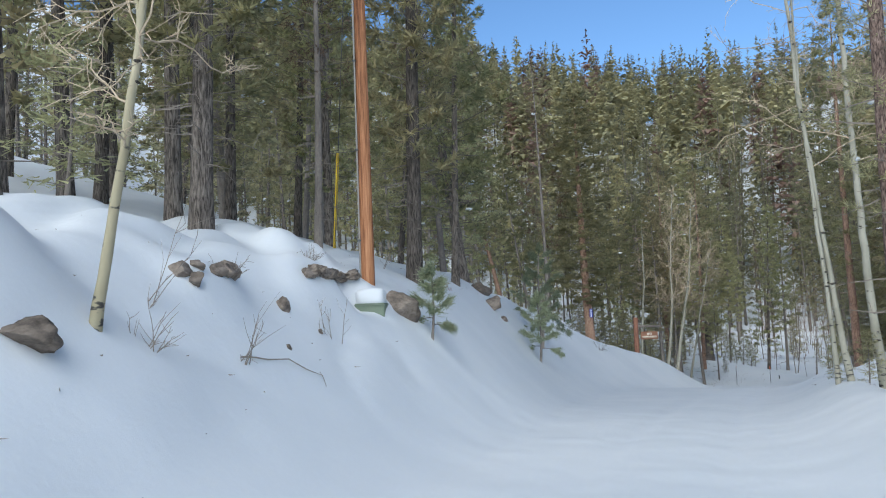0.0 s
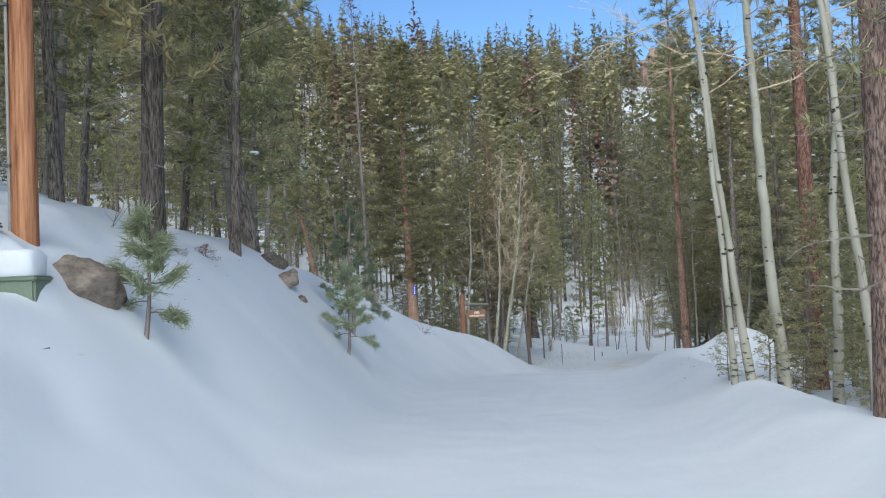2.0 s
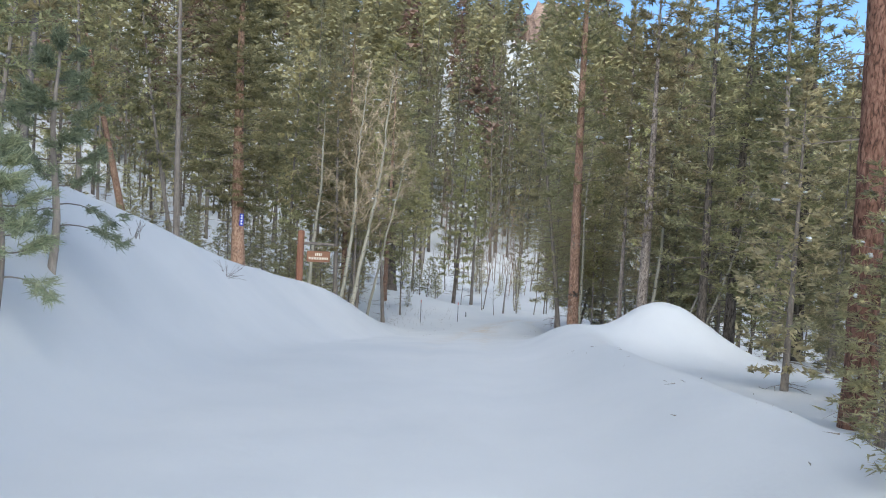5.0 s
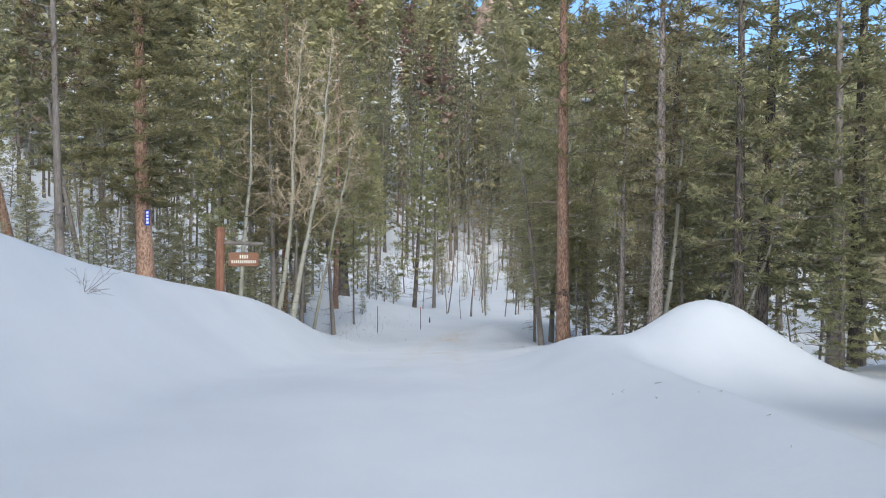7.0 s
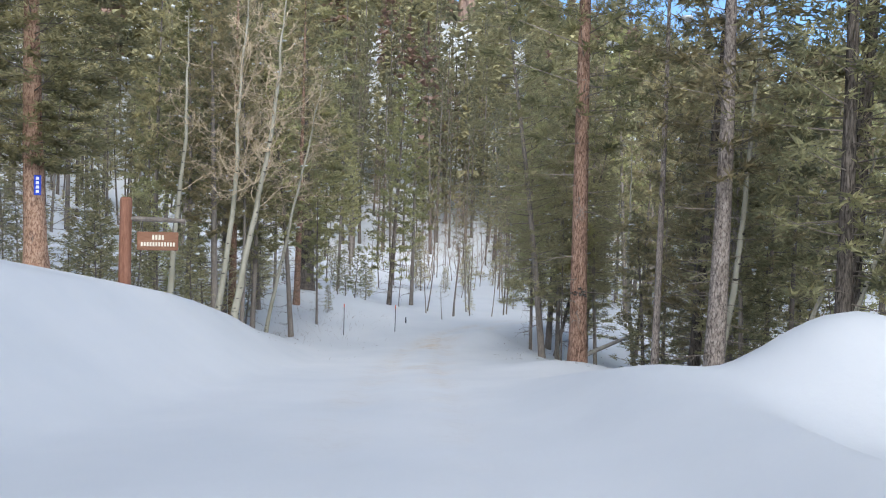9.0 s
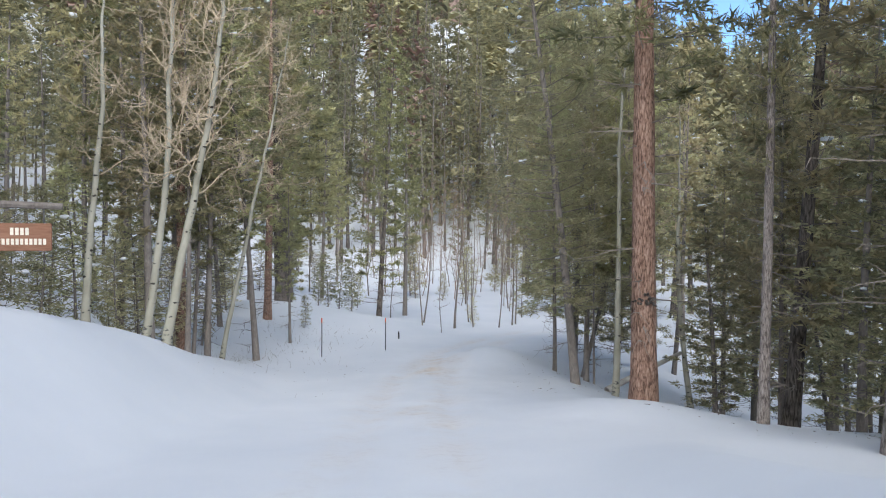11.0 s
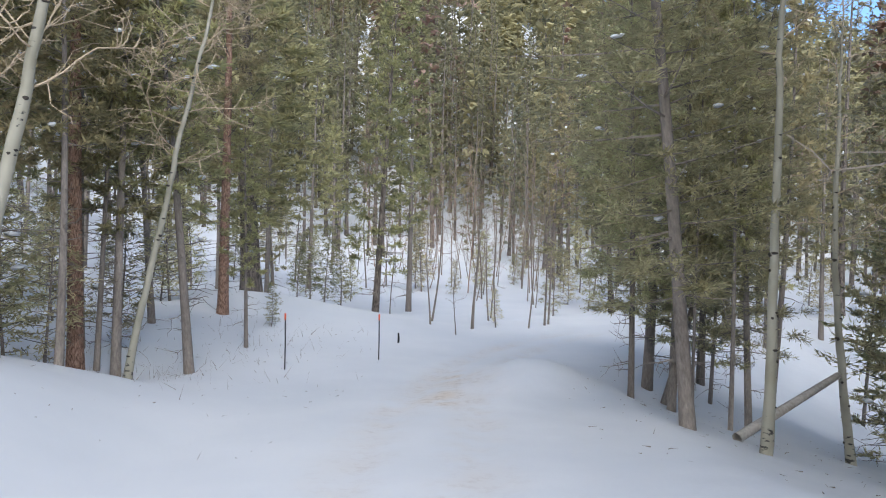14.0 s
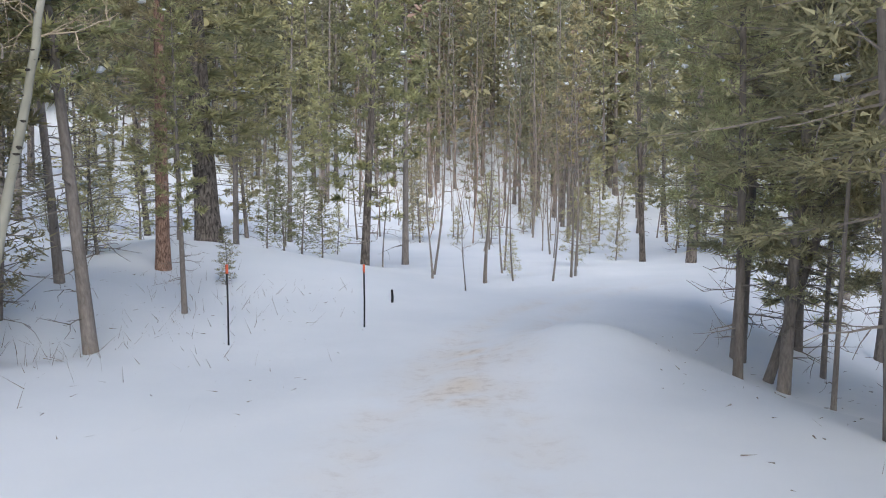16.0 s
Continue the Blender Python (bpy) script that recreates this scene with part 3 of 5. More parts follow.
#    name        seed high girth base reach br  sprays droop bark leaf
SORTS = {
    "lodge_a": (11, 14, 0.14, 0.12, 1.85, 84, 10500, 0.10, BARK_DARK, PINE),
    "lodge_b": (12, 13, 0.12, 0.26, 1.7, 74, 8800, 0.05, BARK_GREY, PINE),
    "lodge_c": (13, 15, 0.15, 0.10, 2.05, 90, 10800, 0.15, BARK_DARK, PINE),
    "lodge_d": (14, 12, 0.10, 0.34, 1.5, 60, 6800, 0.02, BARK_GREY, PINE),
    "lodge_e": (15, 16, 0.16, 0.18, 1.95, 84, 10500, 0.12, BARK_DARK, PINE),
    "fir_a": (21, 13, 0.14, 0.09, 2.0, 96, 10000, 0.32, BARK_GREY, FIR),
    "fir_b": (22, 10, 0.11, 0.07, 1.7, 84, 8500, 0.26, BARK_GREY, FIR),
    "fir_c": (23, 15, 0.16, 0.13, 2.2, 96, 10000, 0.30, BARK_DARK, FIR),
    "dead_a": (31, 13, 0.12, 0.30, 1.4, 64, 2200, 0.10, BARK_GREY, DEAD),
}
for name, (seed, high, girth, base, reach, br, sp, droop, bark, leaf) in SORTS.items():
    dead = name == "dead_a"
    kit(name, seed, high, girth, base, reach, br, sp, droop, bark, leaf, (0.2, 0.03) if dead else (0.18, 0.05), 1.0, 3 if dead else 14, 26 if dead else 22)
    kit(name + "_back", seed, high, girth, base, reach, 42, 700 if dead else 1400, droop, bark, leaf, (0.3, 0.05 if dead else 0.095), 1.0, 0, 0, joints=2, sides=5)
    kit(name + "_thin", seed, high, girth, base, reach, 50, 1100 if dead else 3100, droop, bark, leaf, (0.22, 0.04 if dead else 0.088), 1.0, 0 if dead else 9, 8, joints=2, sides=6)
kit("fir_near", 24, 14, 0.105, 0.14, 2.3, 120, 36000, 0.30, BARK_GREY, FIR, (0.12, 0.021), 1.0, 24, 9)
kit("fir_near_b", 25, 12, 0.10, 0.16, 2.0, 110, 30000, 0.26, BARK_GREY, FIR, (0.12, 0.022), 1.0, 22, 9)
kit("big_pine", 41, 20, 0.22, 0.26, 2.6, 90, 13000, 0.05, BARK_RED, PINE, (0.24, 0.042), 1.0, 8, 30, sides=20)
kit("big_grey", 43, 17, 0.2, 0.3, 2.0, 60, 5000, 0.12, BARK_SCALY, PINE, (0.28, 0.052), 1.0, 6, 34)
kit("big_dark", 42, 19, 0.22, 0.13, 2.3, 100, 14000, 0.12, BARK_DARK, PINE, (0.28, 0.052), 1.0, 12, 26)
kit("big_dark_near", 45, 19, 0.22, 0.15, 2.3, 100, 24000, 0.2, BARK_RUST, FIR, (0.13, 0.018), 1.0, 12, 26, sides=16)
kit("big_pine_bare", 47, 20, 0.22, 0.5, 2.2, 50, 5000, 0.05, BARK_ORANGE, PINE, (0.26, 0.055), 1.0, 6, 10, sides=16)
kit("big_pine_rust", 49, 20, 0.22, 0.46, 2.2, 50, 6000, 0.05, BARK_BRICK, PINE, (0.22, 0.05), 1.0, 6, 16, sides=16)
kit("dead_bough", 48, 0.7, 0.012, 0.05, 0.45, 14, 420, 0.25, TWIG_DARK, DEAD_RED, (0.1, 0.02), 1.0, 0, 0, joints=3)
kit("big_pine_low", 46, 20, 0.22, 0.16, 2.4, 150, 36000, 0.25, BARK_ORANGE, PINE, (0.2, 0.046), 1.0, 18, 20, sides=20)
kit("young_a", 51, 2.3, 0.022, 0.06, 0.55, 34, 1100, 0.05, BARK_GREY, FIR, (0.13, 0.025), 1.0, 0, 0, joints=3)
kit("young_b", 52, 3.4, 0.03, 0.08, 0.7, 44, 1500, 0.12, BARK_GREY, FIR, (0.16, 0.03), 1.0, 4, 2, joints=3)

LABELS = {
    "lodge": ("pine_tree", "tall slim lodgepole pine with olive needles in snow", "pine tree"),
    "fir": ("fir_tree", "dense dark green fir with drooping snow-dotted boughs", "fir tree"),
    "dead": ("dead_pine", "dead pine with brown needles among green trees", "dead tree"),
    "big_pine": ("ponderosa_pine", "large ponderosa pine with reddish plated bark", "pine tree"),
    "big_grey": ("pine_tree", "grey-barked pine with many dead lower branches", "pine tree"),
    "big_dark": ("pine_tree", "large dark-barked pine on the snowy slope", "pine tree"),
    "young": ("young_fir", "small young fir poking out of the snow", "young tree"),
}
FIRST = {}
rngf = np.random.RandomState(4)


def tree(kind, x, y, size=1.0, thick=1.0, turn=None, lean=(0, 0), label="", sink=0.15):
    turn = rngf.uniform(0, 360) if turn is None else turn
    m = pose(x, y, gz(x, y) - sink, lean[0], lean[1], turn) @ Matrix.Diagonal((size * thick, size * thick, size, 1))
    name, text, cat = next(v for k, v in LABELS.items() if kind.startswith(k))
    if kind not in FIRST:
        FIRST[kind] = plant(KITS[kind], name, m, text, cat, "forest trees")
        ob = FIRST[kind]
    else:
        ob = copy_thing(FIRST[kind], m @ Matrix.Diagonal([1 / s for s in FIRST[kind].scale] + [1]))
    if label:
        tagged(ob, label)
    return ob


TAKEN = []


def put(kind, x, y, *a, **k):
    TAKEN.append((x, y))
    return tree(kind, x, y, *a, **k)


# single trees whose place shows
BIG = put("big_pine", 13.52, 37.7, 1.0, 1.0, 20, label="large ponderosa pine with orange-red plated bark beside the drive")
put("big_grey", 13.75, 32.9, 0.75, 1.35, 80, lean=(0, 3), label="broken grey-barked pine behind the ploughed snow heap")
put("big_grey", 14.65, 36.1, 0.8, 0.58, 150, label="slim scaly-barked pine with low boughs beside the drive")
put("big_pine_rust", 8.95, 17.75, 0.9, 1.0, 200, label="ponderosa pine with rust-red bark behind pale aspens")
put("big_dark_near", 4.4, 8.0, 0.9, 0.68, 140, label="thick pine with rusty scaly bark beside the road")
put("big_dark", -3.6, 12.85, 0.95, 0.85, 10, label="dark pine on the bank behind the utility pole")
put("lodge_a", -3.5, 17.9, 1.0, 0.85, 60, label="grey-barked pine standing at the crest of the bank")
put("big_dark", -5.9, 7.5, 0.9, 0.95, 30, label="thick dark pine at the top of the snowy bank")
put("big_pine_low", 0.55, 42.45, 0.8, 1.6, 50, label="ponderosa pine trunk carrying a blue marker plate")
put("big_pine", 5.76, 51.35, 0.8, 0.95, 90, label="reddish pine trunk at the edge of the wood")
put("big_pine", 8.91, 57.0, 0.75, 0.95, 130)
put("big_dark", 10.0, 61.2, 0.9, 1.8, 170, label="very thick old pine trunk at the forest edge")
put("lodge_d", 8.03, 51.5, 0.9, 1.2, 0, lean=(0, -9), label="leaning bare-stemmed pine beside the drive")
put("lodge_a", 14.6, 62.0, 0.95, 1.0, 10, label="olive-green pine with low boughs behind the stakes")
put("fir_near", 15.32, 43.62, 1.0, 1.1, 0, lean=(0, -12), label="tall fir with dense olive boughs reaching over the drive")
put("fir_near_b", 16.44, 47.1, 0.9, 0.7, 70, label="thin fir stem at the edge of the drive")
put("fir_near_b", 18.3, 49.2, 1.05, 1.2, 190)
put("fir_near_b", 18.1, 47.9, 0.95, 1.0, 230, lean=(0, 9), label="leaning fir trunk crossing its neighbour")
put("fir_near", 18.2, 48.5, 0.85, 0.85, 300, lean=(0, 12), label="leaning fir trunk crossing its neighbour")
put("fir_b", 20.7, 50.5, 1.0, 0.95)
put("fir_near", 19.1, 46.7, 0.85, 0.85)
put("lodge_d", 18.0, 46.0, 0.8, 0.6, lean=(0, -3))
put("lodge_d", 17.5, 46.4, 0.7, 0.5, lean=(3, 4))
put("big_pine_bare", -4.6, 47.8, 0.7, 1.3, 0, lean=(0, -11), label="leaning orange-barked pine at the forest edge")
for x, y, s, w in ((5.0, 47.6, 0.9, 1.15), (5.83, 48.1, 0.85, 0.9), (6.1, 51.9, 1.0, 0.65), (5.5, 53.6, 1.0, 1.1), (6.52, 51.45, 0.9, 1.0), (7.0, 55.1, 1.0, 0.95), (9.37, 53.65, 0.5, 0.9), (3.9, 50.3, 1.0, 1.1)):
    put(("lodge_b", "lodge_d")[int(y * 10) % 2], x, y, s, w)
put("lodge_a", 17.6, 38.7, 1.1, 1.1, 300)

# low firs behind the row of aspens
for k, (x, y, s) in enumerate([(7.3, 13.0, 0.3), (8.4, 14.4, 0.4), (8.0, 16.2, 0.42), (9.6, 15.4, 0.5), (10.4, 18.6, 0.55), (10.9, 21.6, 0.6), (12.4, 19.8, 0.65)]):
    put("fir_b" if k < 4 else "fir_b_thin", x, y, s, 1.15, sink=0.2, label="low bushy young fir behind pale aspen trunks")

# firs crowding the low side of the drive
for k, (x, y) in enumerate([(18.7, 40.2), (20.6, 44.6), (21.6, 41.6), (20.0, 38.6), (22.6, 45.6)]):
    put(("fir_near_b", "fir_b", "fir_a")[k % 3], x, y, 0.7 + 0.07 * (k % 6), 0.95)
for k, (x, y) in enumerate([(14.9, 31.0), (16.6, 29.9), (18.4, 30.8), (20.2, 29.6), (17.6, 33.4)]):
    put(("fir_c", "fir_a")[k % 2], x, y, 0.95 + 0.06 * k, 1.0, label="tall dense dark fir behind the ploughed snow heap")
for k, (x, y) in enumerate([(15.6, 28.4), (16.9, 27.4), (18.1, 28.3), (19.3, 26.6), (15.2, 25.6), (17.6, 24.6), (15.9, 34.7), (17.0, 36.3), (17.9, 37.6), (18.9, 38.9), (17.2, 40.6), (19.6, 37.2)]):
    put(("fir_b", "fir_a_thin")[k % 2], x, y, 0.42 + 0.06 * (k % 4), 1.15, sink=0.3, label="low fir with boughs sweeping down to the snow")

# dense trees at the head of the bank
for k, (x, y) in enumerate([(-7.2, 4.6), (-8.6, 6.4), (-9.8, 3.9), (-7.6, 9.6), (-9.4, 9.0), (-11.2, 7.0), (-8.4, 12.4), (-10.6, 11.8), (-12.6, 10.0), (-9.2, 15.6), (-11.8, 14.4), (-14.0, 13.0), (-8.8, 19.4)]):
    put(("lodge_a_thin", "fir_c_thin", "lodge_c_thin", "lodge_e_thin")[k % 4], x, y, 0.85 + 0.05 * (k % 5), 1.05)

# forest over the slopes
spots = []


def free(x, y, gap):
    return all((x - a) ** 2 + (y - b) ** 2 > gap * gap for a, b in TAKEN)


def open_ground(x, y):
    """Drive, banks and the clearing at the bend stay free of trees."""
    # gaps that show the leaning pine
    if 18 < y < 47.5 and min(abs(x + 4.9 * (y - 2) / 46), abs(x - 2.5 + 7.1 * (y - 13) / 35)) < 1.0:
        return True
    d = x - float(road_x(y))
    if y < 44 and d < 0:
        return -d < float(bank_toe(y)) + float(bank_wide(y)) * (0.95 if y < 30 else 1.0)
    if d >= 0 and y < 49:
        return d < (7.5 if y > 36 else 6.5) or (abs(y - 27.5) < 5 and d < 8)
    if 43.5 < y < 51 and x > 3.8:
        return True
    if y < 66:
        return 8.5 < x < 20 + (y - 50) * 0.4
    return y < 90 and 12 < x < 30


def from_road(x, y):
    ry = np.arange(-4, 42, 2.0)
    return float(np.hypot(x - road_x(ry), y - ry).min())


tries = 0
while len(spots) < 520 and tries < 60000:
    tries += 1
    y = rngf.uniform(0, 112) if len(spots) < 430 else rngf.uniform(80, 118)
    x = rngf.uniform(-50, 85) if len(spots) < 430 else rngf.uniform(-15, 60)
    if x < -(y + 9) * 0.85 - 2 or x > 7 + (y + 4) * 1.05 or open_ground(x, y):
        continue
    if not free(x, y, 2.3 if x < 11 and 42 < y < 66 else 1.25 if y > 40 else 1.6):
        continue
    TAKEN.append((x, y))
    spots.append((x, y))
STAND = []
for _ in range(70):
    x, y = rngf.uniform(4, 46), rngf.uniform(94, 126)
    STAND.append((('lodge_a', 'lodge_c', 'lodge_e', 'fir_c')[rngf.randint(4)], x, y, rngf.uniform(1.05, 1.45), rngf.uniform(0, 6.28)))
for x, y in spots:
    d = x - float(road_x(y))
    right = d > 0 and y < 60
    p = [0.17, 0.14, 0.17, 0.10, 0.16, 0.08, 0.06, 0.05, 0.07] if not right else [0.08, 0.08, 0.08, 0.06, 0.08, 0.24, 0.16, 0.2, 0.02]
    if not right and y > 44 and x < 14:
        p = [0.03, 0.35, 0.02, 0.34, 0.10, 0.01, 0.03, 0.02, 0.10]
    kind = list(SORTS)[rngf.choice(9, p=p)]
    tall = rngf.uniform(0.95, 1.4) if d < -8 and y < 60 else rngf.uniform(0.8, 1.2) if right else rngf.uniform(0.75, 1.15)
    away = from_road(x, y)
    if away > 34:
        STAND.append((kind, x, y, tall, rngf.uniform(0, 6.28)))
    else:
        tree(kind + ("_thin" if away > 14 else ""), x, y, tall, rngf.uniform(0.8, 1.1), lean=tuple(rngf.normal(0, 2.3, 2)))


def triangles(me):
    me.calc_loop_triangles()
    v, t = np.empty(len(me.vertices) * 3), np.empty(len(me.loop_triangles) * 3, np.int32)
    me.vertices.foreach_get("co", v)
    me.loop_triangles.foreach_get("vertices", t)
    return v.reshape(-1, 3)[t]


def joined(name, v, material, parent, tone=None, normals=None):
    """One mesh from loose triangles."""
    me = bpy.data.meshes.new(name)
    me.vertices.add(len(v))
    me.vertices.foreach_set("co", v.ravel())
    me.loops.add(len(v))
    me.loops.foreach_set("vertex_index", np.arange(len(v)))
    me.polygons.add(len(v) // 3)
    me.polygons.foreach_set("loop_start", np.arange(0, len(v), 3))
    me.update(calc_edges=True)
    if tone is not None:
        me.attributes.new("tone", "FLOAT", "POINT").data.foreach_set("value", tone.astype(np.float32))
    if normals is not None:
        round_off(me, normals)
    return part(name, me, material, parent)


# the stand farther back, where single trees can no longer be told apart
stand = root("forest_stand", Matrix(), "dense stand of pines and firs behind the nearer trees", "forest", kind="stuff")
crowns, turned, tones, boles = [], [], [], []
for kind, x, y, tall, turn in STAND:
    # beyond y 92 only dark tones: the wood's deep shade painted into the crowns
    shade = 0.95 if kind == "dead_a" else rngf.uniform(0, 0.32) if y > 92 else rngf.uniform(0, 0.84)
    c, s_ = math.cos(turn), math.sin(turn)
    spin = np.array([[c, -s_, 0], [s_, c, 0], [0, 0, 1]])
    at = np.array((x, y, gz(x, y) - 0.15))
    pile = CROWNS[kind + "_back"]
    crowns.append(np.concatenate(pile.v) @ spin.T * tall + at)
    turned.append(np.concatenate(pile.normals) @ spin.T)
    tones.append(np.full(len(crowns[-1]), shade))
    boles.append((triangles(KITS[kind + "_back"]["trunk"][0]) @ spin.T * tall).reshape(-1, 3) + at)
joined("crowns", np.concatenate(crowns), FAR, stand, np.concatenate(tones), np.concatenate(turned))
joined("trunks", np.concatenate(boles), BARK_DARK, stand)

# slim suppressed trees among the firs on the low side
n = 0
while n < 12:
    x, y = rngf.uniform(18.5, 27), rngf.uniform(36, 52)
    if not free(x, y, 0.9) or x < float(road_x(y)) + 5.5:
        continue
    n += 1
    put(("lodge_d_thin", "lodge_b_thin")[n % 2], x, y, rngf.uniform(0.55, 0.8), 0.7, lean=tuple(rngf.normal(0, 4, 2)))

# a few slim pines in the open bottom beyond the bend
for x, y in [(17, 66), (13.5, 72), (28.5, 75), (16.5, 84)]:
    put(("lodge_d_thin", "lodge_b_thin")[int(x) % 2], x, y, rngf.uniform(0.8, 1.05))

# young firs in the understorey
n = 0
while n < 46:
    x, y = rngf.uniform(-12, 40), rngf.uniform(44, 90)
    if x > 14 + (y - 50) and y < 60 or not free(x, y, 0.8) or (4 < x < 10 and y < 54) or (open_ground(x, y) and y < 62):
        continue
    n += 1
    put(("young_a", "young_b")[n % 2], x, y, rngf.uniform(0.7, 1.3), 1.0, sink=0.05)

for x, y, s in ((2.6, 46.4, 1.0), (3.1, 48.2, 1.3), (4.3, 46.9, 0.9), (4.6, 49.2, 1.2), (2.2, 50.2, 1.3), (5.3, 50.6, 1.0), (1.4, 47.2, 1.2), (6.4, 53.4, 1.1), (7.4, 58.4, 1.2), (10.2, 55.9, 0.38), (11.6, 61.3, 0.6), (12.1, 61.8, 0.75), (12.7, 62.0, 0.85), (13.3, 62.2, 0.75), (18.5, 59.5, 0.4)):
    put("young_b", x, y, s, 1.1, sink=0.05)
# twiggy undergrowth on the snowy floor of the wood
n = 0
while n < 30:
    x, y = rngf.uniform(-13, 5), rngf.uniform(43.5, 63)
    if not free(x, y, 0.7):
        continue
    n += 1
    put(("young_a", "young_b", "young_b")[n % 3], x, y, rngf.uniform(0.8, 1.4), 1.0, sink=0.05)


# ---- far woods: one stand over the valley sides ----
def far_woods():
    rng = np.random.RandomState(9)
    pts = []
    r, az = np.sqrt(rng.uniform(98**2, 252**2, 2300)), radians(90) - np.radians(rng.uniform(-36, 50, 2300))
    x, y = 8 + r * np.cos(az), 5 + r * np.sin(az)
    keep = ~((wave(x, y, 45, 21) > 0.5) & (r > 150)) & ~((np.abs(np.degrees(np.arctan2(x - 0.8, y - 5)) - 18.6) < 0.9) & (r > 165)) & (y > 20)
    bearing, off = np.degrees(np.arctan2(x, y)), np.hypot(x, y)
    for a0, half, near_, far_ in ((5.8, 0.8, 155, 205), (9.6, 0.4, 165, 200), (12.5, 0.9, 150, 205), (17.4, 1.1, 150, 200), (21.5, 0.7, 150, 190)):
        keep &= ~((np.abs(bearing - a0) < half) & (off > near_) & (off < far_))
    # unseen trees behind the start, added to close off open sky
    back = np.radians(rng.uniform(0, 360, 500))
    rb = rng.uniform(60, 200, 500)
    bx, by = 8 + rb * np.cos(back), 5 + rb * np.sin(back)
    kb = by < -8
    x, y = np.r_[x[keep], bx[kb]], np.r_[y[keep], by[kb]]
    z = ground_z(x, y)
    shapes = []
    for k in range(6):
        # whorls of flat kite-shaped boughs, shorter and steeper towards the tip
        v, nrm = [], []
        wide = (0.16, 0.19, 0.13, 0.2, 0.22, 0.17)[k]
        for level in np.linspace(0.08, 0.985, 17) + rng.uniform(-0.02, 0.02, 17):
            h = min(level, 0.99)
            for _ in range(8 if h < 0.75 else 6):
                a, r = rng.uniform(0, 2 * np.pi), wide * (1 - h) ** 0.75 * min(1, 0.45 + 3 * h) * rng.uniform(0.45, 1.25) + 0.008
                o, side = np.array([np.cos(a), np.sin(a), 0]), np.array([-np.sin(a), np.cos(a), 0])
                z0, half = 0.1 + 0.9 * h + rng.uniform(-0.02, 0.02), 0.15 * r + 0.006
                root_, tip = np.array([0, 0, z0]), o * r + np.array([0, 0, z0 + r * (0.9 * h - 0.45)])
                mid = o * r * 0.6 + np.array([0, 0, z0 + r * (0.7 * h - 0.1)])
                v += [root_, mid - side * half, mid + side * half, tip, mid + side * half, mid - side * half]
                nrm += [o * 0.8 + (0, 0, 0.6)] * 6
        v += [(-0.006, 0, 0.95), (0.006, 0, 0.95), (0, 0, 1.03)]
        nrm += [(0, 0, 1)] * 3
        nrm = np.array(nrm)
        shapes.append((np.array(v), nrm / np.linalg.norm(nrm, axis=1)[:, None]))
    out, tones, normals = [], [], []
    for k, (s, nrm) in enumerate(shapes):
        mine = np.arange(len(x)) % 6 == k
        m = mine.sum()
        hh = 9 + 14 * rng.uniform(0, 1, m) ** 1.7
        hh[::13] *= 1.22
        a = rng.uniform(0, 2 * np.pi, m)
        ca, sa = np.cos(a)[:, None], np.sin(a)[:, None]
        spin = lambda q: np.stack([q[None, :, 0] * ca - q[None, :, 1] * sa, q[None, :, 0] * sa + q[None, :, 1] * ca, np.broadcast_to(q[None, :, 2], (m, len(q)))], -1)  # noqa: E731
        v = spin(s) * hh[:, None, None] + np.stack([x[mine], y[mine], z[mine]], 1)[:, None]
        out.append(v.reshape(-1, 3)), normals.append(spin(nrm).reshape(-1, 3))
        # lighter tones than the stand: sunlight on the upper slope put into colour
        shade = np.where(rng.uniform(0, 1, m) < 0.12, rng.uniform(0.84, 1, m), rng.uniform(0.28, 0.74, m))
        tones.append(np.repeat(shade, len(s)))
    v = np.concatenate(out)
    trunks = Pile()
    for px, py, pz in zip(x, y, z):
        if py > 0 and math.hypot(px - 8, py - 5) < 190:
            trunks.tube([(px, py, pz - 0.5), (px, py, pz + 8)], [0.17, 0.08], 3)
    woods = root("far_woods", Matrix(), "distant conifer forest covering the snowy mountainside", "forest", kind="stuff")
    joined("crowns", v, FAR, woods, np.concatenate(tones), np.concatenate(normals))
    part("trunks", trunks.mesh("trunks"), BARK_DARK, woods)


far_woods()


